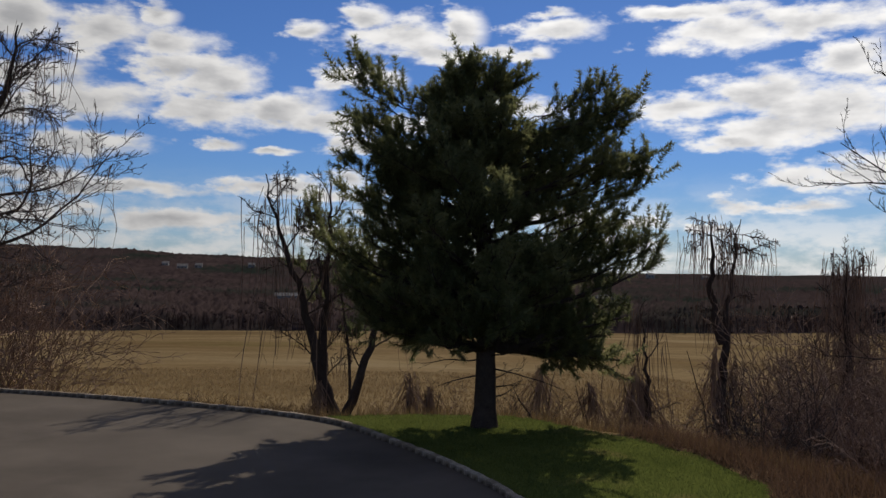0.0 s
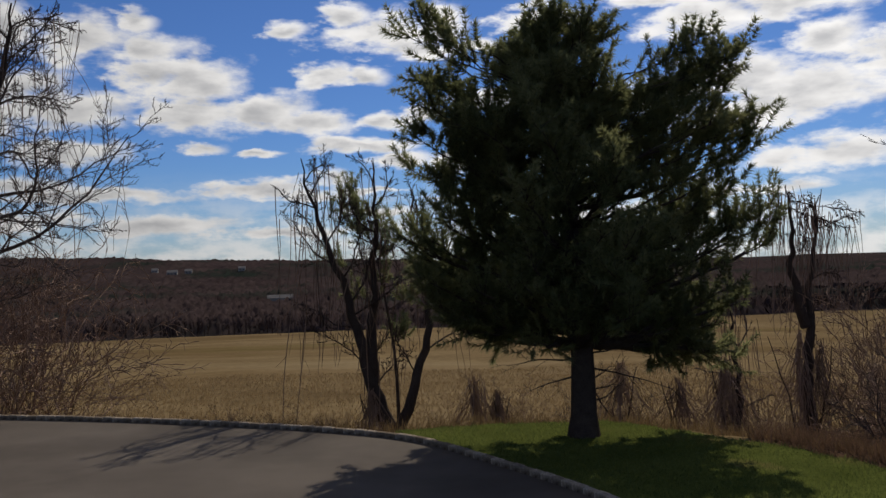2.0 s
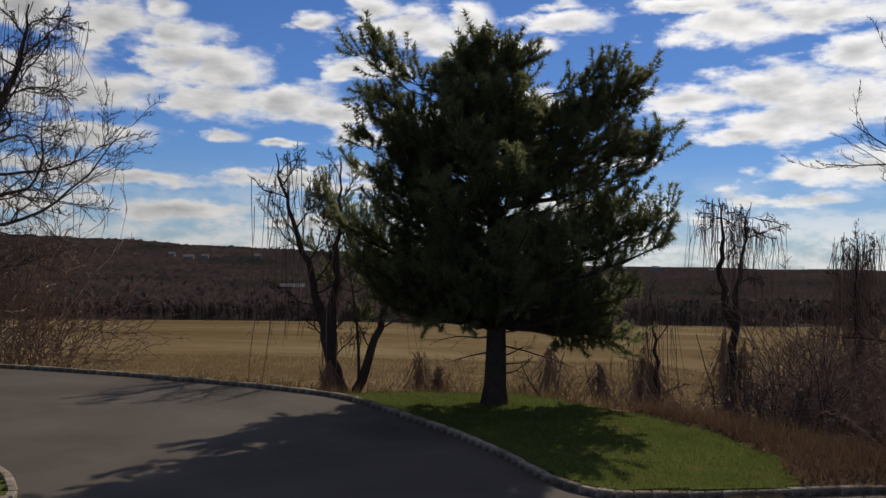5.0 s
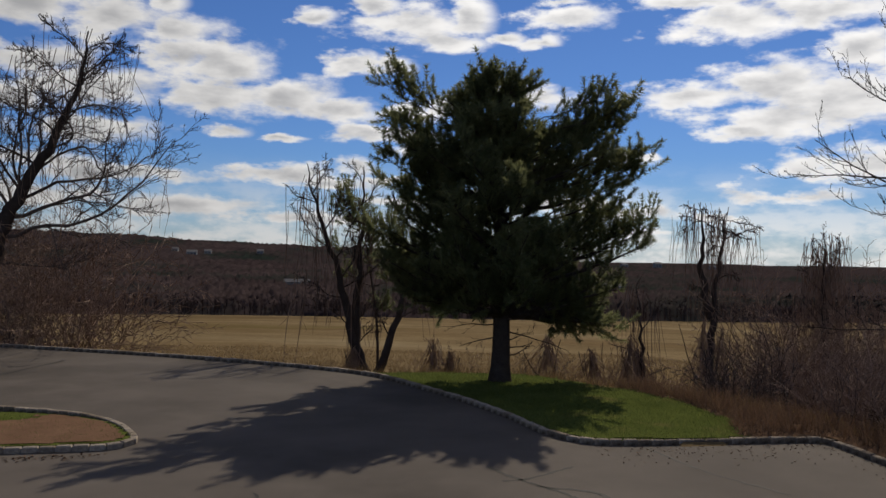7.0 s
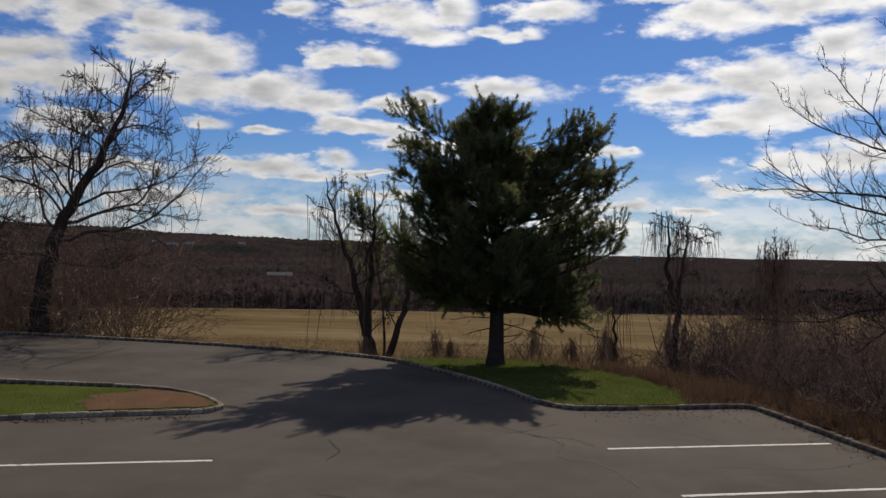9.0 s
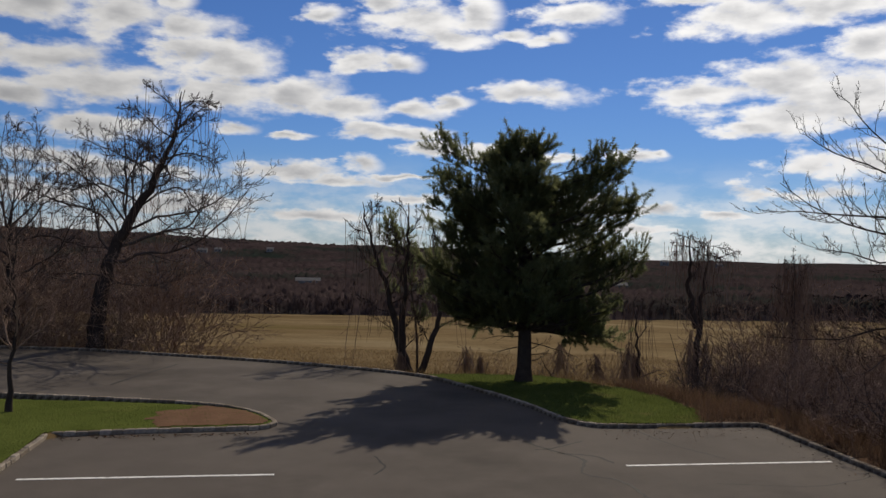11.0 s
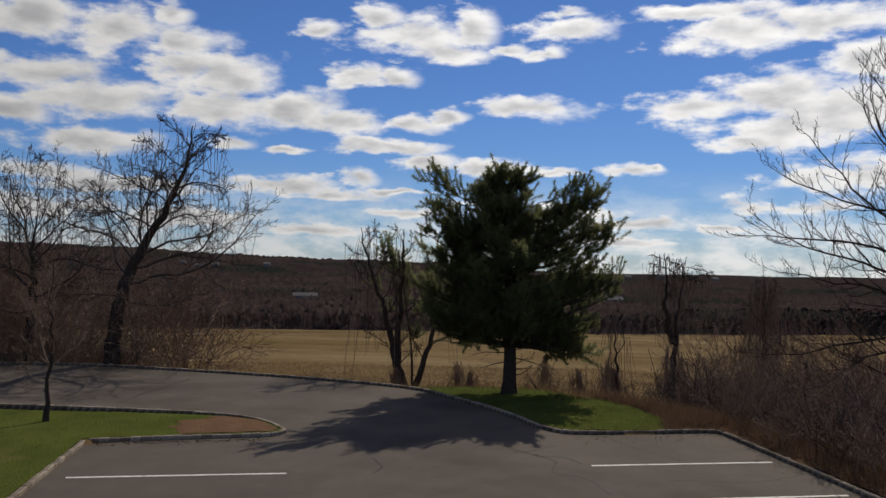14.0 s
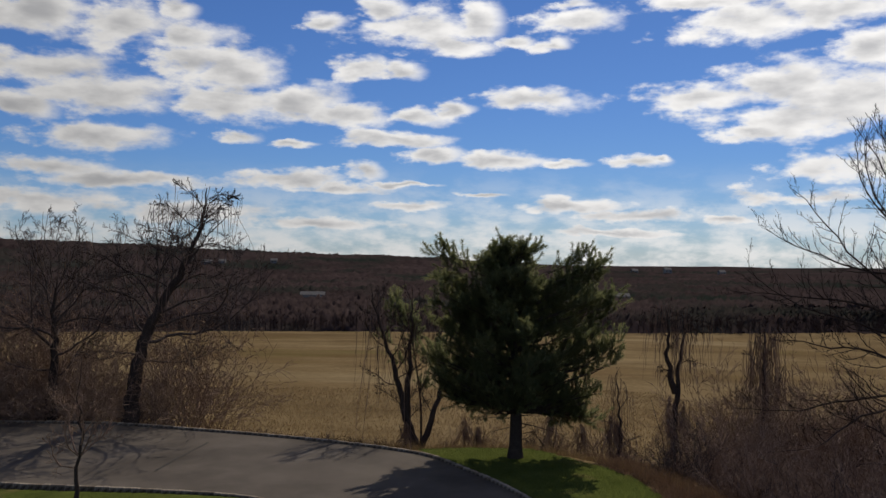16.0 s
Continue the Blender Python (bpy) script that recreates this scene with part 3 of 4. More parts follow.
# crown masses and the number of limbs that fill each
CROWN = [((-0.4, 0, 8.6, 1.6, 1.2), 32), ((-0.9, -0.2, 9.8, 0.5, 0.4), 5), ((0.6, 0.2, 9.6, 0.5, 0.4), 4), ((-3.7, -0.3, 8.9, 0.5, 1.0), 8), ((-3.1, -0.2, 6.8, 1.2, 1.5), 24),
         ((-2.8, 0, 4.4, 1.6, 1.6), 34), ((0.0, 0.2, 5.8, 2.6, 2.5), 38), ((3.5, -0.2, 9.0, 0.9, 0.9), 14), ((4.7, 0.3, 7.5, 0.5, 0.9), 7), ((3.1, -0.2, 7.6, 1.0, 0.8), 9),
         ((3.2, 0.2, 5.2, 1.4, 1.2), 16), ((4.6, 0, 5.0, 0.7, 0.6), 7), ((2.3, 0, 3.2, 1.8, 0.9), 20), ((3.0, 0.3, 1.8, 1.5, 0.5), 12), ((0, 2.2, 5.2, 2.2, 2.5), 12),
         ((-0.6, -2.2, 5.2, 1.9, 2.4), 28), ((-1.5, -0.5, 7.2, 1.5, 1.5), 22), ((1.2, -0.3, 7.3, 1.2, 1.3), 17), ((-0.6, -2.1, 3.2, 1.8, 0.8), 17),
         ((1.4, 2.4, 3.2, 1.9, 0.9), 8), ((-1.6, 0.5, 2.8, 1.6, 0.6), 17), ((1.3, -1.5, 4.2, 1.4, 1.2), 8)]
big_pine = pine(at(5.35, 22.0), "tall broad dark green pine with a short bare trunk", [mass for mass, count in CROWN],
                [(0, 0, -0.2), (0.02, 0, 2), (-0.1, 0.05, 5), (-0.3, 0, 8), (-0.4, 0, 9.8)], 0.33, 11, [count for mass, count in CROWN])
dead_twigs(big_pine, 13, ((1.15, 80, 1.6), (1.5, -95, 1.4), (1.7, 100, 2.4), (1.9, -70, 1.8), (2.0, 150, 1.7), (1.35, 60, 1.9), (0.9, 95, 1.2)))

bare_tree(at(1.8, 29.6), "leaning bare tree forking low into stems with trailing vines", [[(0, 0, -0.3), (-0.3, 0, 0.9), (-0.8, 0.1, 2.3), (-1.3, 0.1, 4.3), (-1.7, 0, 5.7), (-2.4, 0, 7.6), (-2.6, 0, 8.4), (-2.8, 0, 9.4)], [(0, 0, 0.1), (0.35, 0, 1.2), (0.8, 0.1, 2.4), (1.2, 0.2, 3.8), (1.1, 0.2, 6.0), (0.7, 0.1, 8.4)], [(-0.75, 0.1, 2.1), (-0.65, 0.2, 4.2), (-0.5, 0.2, 6.8), (-0.45, 0.1, 9.6)]], 0.27,
          [(0.45, -70, 15, 2.2), (0.55, 60, 55, 3.0), (0.7, -80, 40, 1.8), (0.75, 90, 60, 2.0), (0.85, -100, 30, 1.4), (0.95, 40, 50, 1.4), (0.6, 150, 50, 2.2), (0.8, -20, 40, 1.5),
           (1, 0.4, 60, 40, 2.6), (1, 0.5, -60, 60, 2.4), (1, 0.65, 80, 50, 2.2), (1, 0.7, -90, 50, 1.9), (1, 0.85, 20, 60, 1.6), (1, 0.9, -140, 50, 1.5), (0.25, 80, 20, 1.6), (0.35, -90, 30, 1.8), (0.5, 100, 40, 2.4), (0.65, -40, 50, 2.2), (0.9, 120, 50, 1.6), (1, 0.3, -80, 40, 1.6), (1, 0.55, 140, 50, 2.0), (1, 0.78, 60, 55, 1.8), (0.3, 40, 50, 2.2), (2, 0.4, -70, 50, 1.8), (2, 0.55, 80, 50, 1.9), (2, 0.7, -100, 40, 1.6), (2, 0.8, 60, 55, 1.5), (2, 0.92, -30, 60, 1.2)], 21, kids=(10, 6, 4), least=0.008, long_vines=((-2.75, -0.2, 8.4), (-2.7, 0.3, 5.0), (-0.9, -0.3, 4.0), (-0.5, -0.2, 3.0)), vines=170, mat=BARK, vine_reach=(0.1, 0.6))
pine(at(2.3, 33.2), "slender half-hidden young pine beside the leaning tree", [(-1.4, 0, 7.4, 1.2, 2.6), (-1.9, 0, 9.8, 0.5, 0.9), (0.4, 0, 6.6, 1.2, 2.5)], [(0, 0, -0.3), (-0.1, 0, 4), (-1.2, 0, 10.2)], 0.085, 12, [9, 3, 8], density=0.75)
bare_tree(at(16.9, 30.5), "broken dead tree hung with a curtain of dry vines", [[(0, 0, -0.4), (-0.05, 0, 2.4), (0.1, 0, 4.6), (0.25, 0, 6.3), (0.5, 0, 8.2), (0.65, 0, 9.2)], [(0.08, 0, 4.4), (-0.3, 0, 5.4), (-0.5, 0, 6.8), (-0.45, 0, 8.3), (-0.65, 0, 9.7)]], 0.27,
          [(0.86, -85, 5, 1.5), (0.88, 85, 10, 1.6), (0.93, 60, 0, 1.5), (0.92, 100, -8, 1.3), (0.97, -120, 10, 1.4), (0.97, 20, 15, 1.3), (0.98, -60, 0, 1.6), (0.98, 90, 5, 1.6), (0.7, 80, 60, 1.4), (0.62, -80, 68, 1.6),
           (1, 0.9, -80, 10, 1.1), (1, 0.95, -50, 45, 0.9), (1, 0.97, 60, 40, 0.8), (1, 0.85, 90, 5, 1.3), (1, 0.88, -100, -5, 1.2), (0.12, 80, 25, 2.4), (0.16, -85, 40, 1.2)], 22,
          kids=(10, 6, 3), ratio=0.38, least=0.010, lift=-0.10, limb_lift=-0.05, vines=210, vine_reach=(0.06, 0.42), vine_thick=0.021, mat=BARK)
bare_tree(at(22.8, 31.2), "dead vine-covered stub in the thicket", [(0, 0, -0.4), (0.1, 0, 3), (0, 0, 8.0)], 0.36,
          [(0.8, -80, 40, 1.6), (0.9, 70, 40, 1.5), (0.95, -30, 60, 1.6), (0.97, 120, 45, 1.4), (0.6, 80, 30, 2.2), (0.6, -90, 30, 2.0), (0.9, 10, 70, 2.0)], 23, kids=(9, 6, 4), least=0.009, vines=330, vine_reach=(0.2, 0.8))
bare_tree(at(12.0, 27.5), "thin leaning dead stem wrapped in vines", [(0, 0, -0.2), (0.5, 0, 1.6), (0.4, 0, 3.4), (0.1, 0, 5.2)], 0.15,
          [(0.5, -80, 40, 1.5), (0.7, 80, 40, 1.6), (0.9, -50, 60, 1.4), (0.35, 90, 30, 1.2)], 24, kids=(6, 4, 2), vines=60, vine_reach=(0.6, 1.0))
bare_tree(at(-13.9, 31.8), "large leaning bare tree at the road edge", [(0, 0, -0.4), (0.2, 0, 2.5), (0.7, 0, 5.5), (1.8, 0, 8.4), (3.4, 0, 11.2), (4.6, 0, 14.2), (5.2, 0, 17.4)], 0.46,
          [(0.38, 92, 6, 11.5), (0.42, 85, 18, 11.0), (0.45, -60, 50, 8.5), (0.48, 98, 32, 9.0), (0.52, -80, 55, 7.5), (0.57, 75, 38, 7.0), (0.6, -85, 50, 6.5), (0.66, 95, 45, 5.5), (0.72, -60, 60, 5.0), (0.8, 90, 55, 4.0), (0.85, -90, 60, 3.6),
           (0.4, -85, 30, 8.5), (0.46, 0, 45, 7), (0.5, 180, 40, 7), (0.3, 85, 0, 6.0), (0.33, -80, 10, 6.5), (0.55, 120, 50, 6), (0.62, 30, 55, 5), (0.5, -95, 62, 7.5), (0.58, -70, 68, 7), (0.64, 85, 60, 6), (0.7, -95, 50, 5.5), (0.75, 100, 35, 4.5), (0.78, -40, 65, 4.5), (0.88, 80, 40, 3.4), (0.92, -85, 45, 3.2), (0.95, 40, 60, 3)], 25, kids=(13, 8, 5), ratio=0.37, lift=0.05, limb_lift=0.01, least=0.0105, size=0.77, vines=150, vine_reach=(0.1, 0.4), spread=0.7)
bare_tree(at(-18.4, 33.2), "broken-topped bare tree beside the road", [(0, 0, -0.4), (0.1, 0, 3), (0.2, 0, 6), (0.1, 0, 8.6), (0.4, 0, 11.4)], 0.37,
          [(0.55, -75, 45, 9.5), (0.62, -85, 58, 9.0), (0.7, 80, 25, 7.5), (0.75, -60, 65, 8.0), (0.8, 70, 45, 6.6), (0.5, 90, 25, 7.0), (0.9, 20, 60, 4.5), (0.65, 170, 45, 6.0), (0.4, 80, 15, 6.0), (0.45, -90, 15, 7.0), (0.85, -100, 50, 5.5), (0.6, 0, 45, 6), (0.92, -70, 62, 6.0), (0.95, 75, 60, 5.5), (0.98, -20, 75, 5.0), (0.55, -100, 35, 8), (0.7, 90, 50, 6.5)], 26, kids=(13, 8, 5), ratio=0.37, lift=0.05, limb_lift=0.01, least=0.0105, size=0.77, vines=130, vine_reach=(0.1, 0.4), spread=0.7)
bare_tree(at(27.0, 21.6), "spreading bare tree with upturned twigs at the lot edge", [(0, 0, -0.4), (-0.2, 0, 3), (-0.3, 0, 6), (-0.4, -0.2, 9.5), (-0.5, 0, 14), (-0.6, 0, 20.0)], 0.42,
          [(0.28, -88, 2, 10.0), (0.31, -78, 12, 10.0), (0.35, -98, 20, 10.5), (0.38, -72, 30, 10.5), (0.41, -105, 34, 10.5), (0.44, -86, 40, 10.5), (0.48, -66, 44, 10.0), (0.52, -95, 48, 9.5), (0.56, -78, 50, 9.0), (0.61, -105, 55, 8.0), (0.66, -82, 56, 7.5), (0.72, -95, 60, 6.2), (0.8, -70, 64, 5.0),
           (0.45, 80, 40, 8.5), (0.56, 100, 50, 7.5), (0.36, 60, 30, 8.5), (0.38, 180, 25, 7.5), (0.7, 60, 60, 6), (0.12, -85, 0, 7.5), (0.16, -72, -5, 7.0), (0.08, -100, 4, 6.0)], 27, kids=(20, 8, 4), ratio=0.27, bend=0.18, lift=0.17, limb_lift=0.02, limb_girth=0.8, mat=BARK, spread=0.7, least=0.0085)
bare_tree(at(-12.1, 15.3), "young bare street tree on the grass island", [(0, 0, -0.1), (0.03, 0, 1.2), (0.1, 0, 2.4), (0.05, 0, 4.0), (0.15, 0, 5.6)], 0.085,
          [(0.4, -80, 45, 2.2), (0.42, 70, 45, 2.2), (0.5, 160, 50, 2.0), (0.5, -20, 50, 2.0), (0.6, 100, 55, 1.8), (0.62, -110, 55, 1.8), (0.75, 30, 60, 1.5), (0.8, -60, 60, 1.3), (0.3, -90, -5, 1.6), (0.45, 130, 50, 2.0), (0.55, 0, 50, 1.9), (0.36, -130, 40, 2.0), (0.38, 30, 40, 2.0)], 28, kids=(10, 6, 5), least=0.006, mat=RED_TWIG)


# ---- thickets and grass ----
def shrub(seed, height, stems, mat):
    rng = random.Random(seed)
    m = Mesh()
    for _ in range(stems):
        a = rng.uniform(0, 6.28)
        p = Vector((math.cos(a), math.sin(a), 0)) * rng.uniform(0, 0.7)
        way = Vector((math.cos(a) * rng.uniform(0.1, 0.8), math.sin(a) * rng.uniform(0.1, 0.8), 1))
        path = wander(rng, p, way, height * rng.uniform(0.5, 1.1), 6, 0.16, -0.03)
        m.tube(path, tapered(0.016, 0.006, 7), 3)
        ramify(rng, m, path, 0.011, 0, (6, 4), 0.36, 0.2, 0.0, 0.8, 0.2, 0.006 + 0.0007 * height)
    return m.data("shrub", mat)


SHRUBS = [shrub(40 + k, h, n, mat) for k, (h, n, mat) in enumerate(((1.6, 12, RED_TWIG), (2.3, 12, TWIG), (3.2, 12, RED_TWIG), (1.3, 14, LITTER), (4.4, 16, RED_TWIG), (6.2, 15, RED_TWIG)))]


def bramble(x, y, height, spread, seed):
    """A fountain of arching vines that hang to the ground."""
    rng = random.Random(seed)
    top = thing("bramble", at(x, y), "rounded clump of reddish-brown vines trailing to the ground", "bramble", "vine clumps")
    m = Mesh()
    for _ in range(85):
        a, lean = rng.uniform(0, 6.28), rng.random() * 1.25 * spread
        crown = Vector((rng.gauss(0, 0.12 * spread), rng.gauss(0, 0.12 * spread), height * rng.uniform(0.6, 1.05)))
        path = wander(rng, crown, Vector((math.cos(a) * lean, math.sin(a) * lean, -0.9)), crown.z * rng.uniform(0.75, 1.15), 7, 0.11, -0.03)
        m.tube([Vector((p.x, p.y, max(p.z, -0.1))) for p in path], tapered(rng.uniform(0.008, 0.015), 0.006, 8), 3)
    part("hanging_vines", m, RED_TWIG, top)["kind"] = "stuff"
    for _ in range(2):
        cane = Mesh()
        way = Vector((rng.gauss(0, 0.12), rng.gauss(0, 0.12), 1))
        cane.tube(wander(rng, Vector((rng.gauss(0, 0.12), rng.gauss(0, 0.12), -0.2)), way, height * 1.05, 6, 0.12, 0.05), tapered(0.04, 0.014, 7), 5)
        part("cane", cane, BARK, top, "crooked dark stem")


for k, (x, y, height, spread) in enumerate(((4.1, 28.3, 2.0, 0.7), (4.7, 28.0, 1.5, 0.6), (8.5, 27.4, 2.3, 0.8), (10.1, 26.8, 2.0, 0.8), (11.9, 27.4, 2.9, 0.6), (12.4, 27.8, 2.6, 0.7), (16.4, 30.2, 4.2, 0.45), (17.3, 30.4, 3.8, 0.5), (1.0, 29.4, 1.8, 0.5))):
    bramble(x, y, height, spread, 60 + k)

THICKET = []


def plant_shrub(kind, x, y, rng, single=False, grown=1.0):
    size = rng.uniform(0.8, 1.25) * grown
    m = Matrix.LocRotScale(at(x, y), Euler((rng.gauss(0, 0.06), rng.gauss(0, 0.06), rng.uniform(0, 6.28))), (size, size, size))
    if not single:
        THICKET.append((kind, m))
        return
    ob = part("shrub", SHRUBS[kind], None)
    ob.matrix_world = m
    look_of = ("low reddish-brown leafless shrub", "grey-brown leafless shrub", "tall reddish-brown leafless shrub", "matted dead brown weeds", "tall grey twiggy shrub", "tall thin leafless saplings")[kind]
    tagged(ob, look_of + " on the bank", "shrub", "thicket shrubs")


rng = random.Random(77)
for k in range(200):   # low brush along the east kerb
    plant_shrub(rng.choice((0, 3, 3, 1)), rng.uniform(11.6, 18), rng.uniform(1, 19), rng, k < 80)
for k in range(380):   # taller thicket behind it, left open towards the field
    x = rng.uniform(13.5, 33)
    y = rng.uniform(11, 33)
    if y < (x - 0.6) / 0.64:
        plant_shrub(rng.choice((0, 0, 1, 2, 2, 4, 3, 3)), x, y, rng, k < 90, rng.uniform(0.8, 1.1))
for k in range(34):   # round the feet of the trees behind the lawn
    u = rng.random()
    plant_shrub(rng.choice((0, 1, 3, 2)), 2.6 + 12 * u + rng.gauss(0, 0.5), 29.0 - 1.5 * u + rng.gauss(0, 1.0), rng, True, 0.6)
for k in range(64):   # along the far kerb under the large bare trees
    u = rng.random()
    plant_shrub(rng.choice((1, 2, 4, 4, 5)), -31 + 18.5 * u, 35.0 - 4.2 * u + rng.uniform(-0.3, 7), rng, k < 45, rng.uniform(0.8, 1.1))
for k in range(26):
    u = rng.random()
    plant_shrub(rng.choice((3, 3, 0)), -9 + 10 * u, 30.4 - 5 * u + rng.uniform(0, 2.5), rng, k < 20, 0.5)


for k in range(36):   # tall thin saplings among the right thicket and round the large trees
    plant_shrub(5, rng.uniform(21, 36), rng.uniform(25, 37), rng, False, 0.9)
for k in range(60):
    u = rng.random() ** 1.2
    plant_shrub(5, -33 + 23 * u, 35.2 - 4.2 * u + rng.uniform(0, 6), rng, False, rng.uniform(1.0, 1.3))


def thicket():
    """What lies deeper in the brush, where no single shrub can be told."""
    verts, faces, total = [], [], 0
    corner = [[tuple(p.vertices) for p in d.polygons] for d in SHRUBS]
    for kind, m in THICKET:
        d = SHRUBS[kind]
        co = np.empty(len(d.vertices) * 3)
        d.vertices.foreach_get("co", co)
        mat = np.array(m)
        verts.append(co.reshape(-1, 3) @ mat[:3, :3].T + mat[:3, 3])
        faces += [tuple([total + i for i in p]) for p in corner[kind]]
        total += len(d.vertices)
    d = bpy.data.meshes.new("thicket")
    d.from_pydata(np.vstack(verts).tolist(), [], faces)
    d.materials.append(RED_TWIG)
    d.update()
    tagged(new("thicket", d), "dense tangle of leafless brown brush", "thicket", kind="stuff")


thicket()


def tufts(name, label, places, low, high, width, mat, lean, category, each=1):
    rng = random.Random(hash_of(name))
    m = Mesh()
    zs = ground_height(np.array([p[0] for p in places]), np.array([p[1] for p in places]))
    for (x, y), z in zip(places, zs):
        for _ in range(each):
            p = Vector((x + rng.gauss(0, 0.05), y + rng.gauss(0, 0.05), float(z) - 0.01))
            way = Vector((rng.gauss(0, lean), rng.gauss(0, lean), 1)).normalized()
            h = rng.uniform(low, high)
            m.spike(p, way, h, width, h * 0.15)
    ob = part(name, m, mat)
    return tagged(ob, label, category, kind="stuff")


def hash_of(text):
    return sum(ord(c) * (i + 3) for i, c in enumerate(text))


def scatter(count, x0, x1, y0, y1, keep, seed):
    r = np.random.RandomState(seed)
    x, y = r.uniform(x0, x1, count), r.uniform(y0, y1, count)
    ok = keep(x, y)
    return list(zip(x[ok], y[ok]))


def on_bank(x, y):
    return (~within(paved, x, y)) & (~within(UPLAND, x, y)) & (nearest(CREST, x, y) < 7)


def on_verge(x, y):
    return (~within(paved, x, y)) & (nearest(CREST, x, y) < 1.5) & (nearest(paved, x, y) > 0.25) & ((x < 1.0) | (x > 10.8))


def lawn_area(x, y):
    e = within(UPLAND, x, y) & ~within(paved, x, y) & (nearest(paved, x, y) > 0.03)
    edge = np.interp(y, [12.2, 13.2, 14.4, 16.4, 18.4, 20.0, 22.0], [8.3, 8.9, 9.3, 9.5, 9.2, 8.6, 7.6]) + 0.25 * waves(x, y, 2.2, 13)
    east = (x > 1.2) & (y > 11.8) & (x < edge)
    return e & (east | (x < -4) & (y < 27 - 0.4 * (x + 4) * (x < -60)) & (y < 18.2 - 0.24 * (x + 14)))


tufts("tall_dry_grass", "tall tan dead grass on the bank", scatter(60000, -34, 26, 2, 44, on_bank, 5), 0.2, 0.7, 0.024, STRAW, 0.28, "grass", 2)
tufts("field_grass", "coarse dry grass over the near field", scatter(60000, -40, 34, 24, 75, lambda x, y: (~within(UPLAND, x, y)) & (nearest(CREST, x, y) > 5), 11), 0.15, 0.4, 0.05, STRAW, 0.4, "grass", 1)
tufts("verge_grass", "short dry grass along the kerb", scatter(30000, -34, 16, -4, 58, on_verge, 6), 0.1, 0.4, 0.015, STRAW, 0.3, "grass", 2)
tufts("bank_brush", "matted reddish dead weeds on the bank", scatter(46000, 8.2, 24, -2, 30, lambda x, y: (nearest(paved, x, y) > 0.2) & ~within(paved, x, y) & ~lawn_area(x, y) & (x > np.interp(y, [11, 12.4, 16, 20, 26, 34], [10.6, 8.3, 9.2, 8.4, 13.5, 19])), 7), 0.15, 0.9, 0.02, LITTER, 0.45, "weeds", 2)


lawn = sheet("lawn", axis_steps([(-60, -20, 1.5), (-20, -13, 0.25), (-13, 10, 0.13)]), axis_steps([(-30, 5, 1.5), (5, 11, 0.25), (11, 24, 0.13), (24, 29, 0.25), (29, 40, 1)]), lambda x, y: land(x, y) + 0.025, TURF, lawn_area)
tagged(lawn, "mown green grass with worn brown patches", "lawn", kind="structure")
bank = sheet("bank_soil", axis_steps([(7, 12, 0.14), (12, 30, 0.8)]), axis_steps([(-6, 8, 0.6), (8, 20, 0.14), (20, 25, 0.25), (25, 34, 0.8)]), lambda x, y: land(x, y) + 0.015, BANK_SOIL,
             lambda x, y: (~within(paved, x, y)) & (nearest(paved, x, y) > 0.03) & (x > np.interp(y, [11, 12.4, 16, 20, 26, 34], [10.5, 8.1, 9.2, 8.4, 13.5, 19]) + 0.3 * waves(x, y, 3, 14)))
tagged(bank, "brown leaf litter and bare earth on the bank", "bank", kind="structure")
tufts("east_lawn_grass", "tufted green grass under the pine", scatter(90000, 1, 10, 12, 25, lawn_area, 18), 0.04, 0.15, 0.018, BLADE, 0.55, "grass", 1)
tufts("lawn_grass", "short green lawn grass", scatter(70000, -18, -4, 4, 22, lawn_area, 8), 0.05, 0.13, 0.014, BLADE, 0.5, "grass", 1)
soil = sheet("bare_soil", axis_steps([(-9.5, -4, 0.1)]), axis_steps([(12.3, 18, 0.1)]), lambda x, y: land(x, y) + 0.04 + 0.01 * waves(x, y, 1.0, 9), BARE,
             lambda x, y: (~within(paved, x, y)) & (nearest(paved, x, y) > 0.15) & (y > 12.2) & (((x + 5.8) / 2.1) ** 2 + ((y - 14.2) / 1.9) ** 2 + 0.35 * waves(x, y, 1.6, 12) < 1))
tagged(soil, "bare reddish soil at the tip of the grass island", "soil", kind="structure")


def fallen_leaves():
    rng = random.Random(9)
    m = Mesh()
    for _ in range(420):
        if rng.random() < 0.6:
            x, y = rng.uniform(5, 10.35), 12.3 - abs(rng.gauss(0, 0.7))
        else:
            x, y = 10.35 - abs(rng.gauss(0, 0.6)), rng.uniform(2, 12.3)
        w = Vector((rng.gauss(0, 1), rng.gauss(0, 1), 0.25)).normalized()
        m.spike(Vector((x, y, road_z(y) + 0.008)), w, rng.uniform(0.03, 0.07), 0.035, 0)
    for _ in range(260):
        x = rng.uniform(-9.8, -4.5)
        m.spike(Vector((x, 12.1 + 0.05 * (x + 10) - abs(rng.gauss(0, 0.2)), 0.008)), Vector((rng.gauss(0, 1), rng.gauss(0, 1), 0.2)).normalized(), 0.07, 0.05, 0)
    tagged(part("fallen_leaves", m, LITTER), "scattered brown fallen leaves on asphalt", "leaves", kind="stuff")


fallen_leaves()


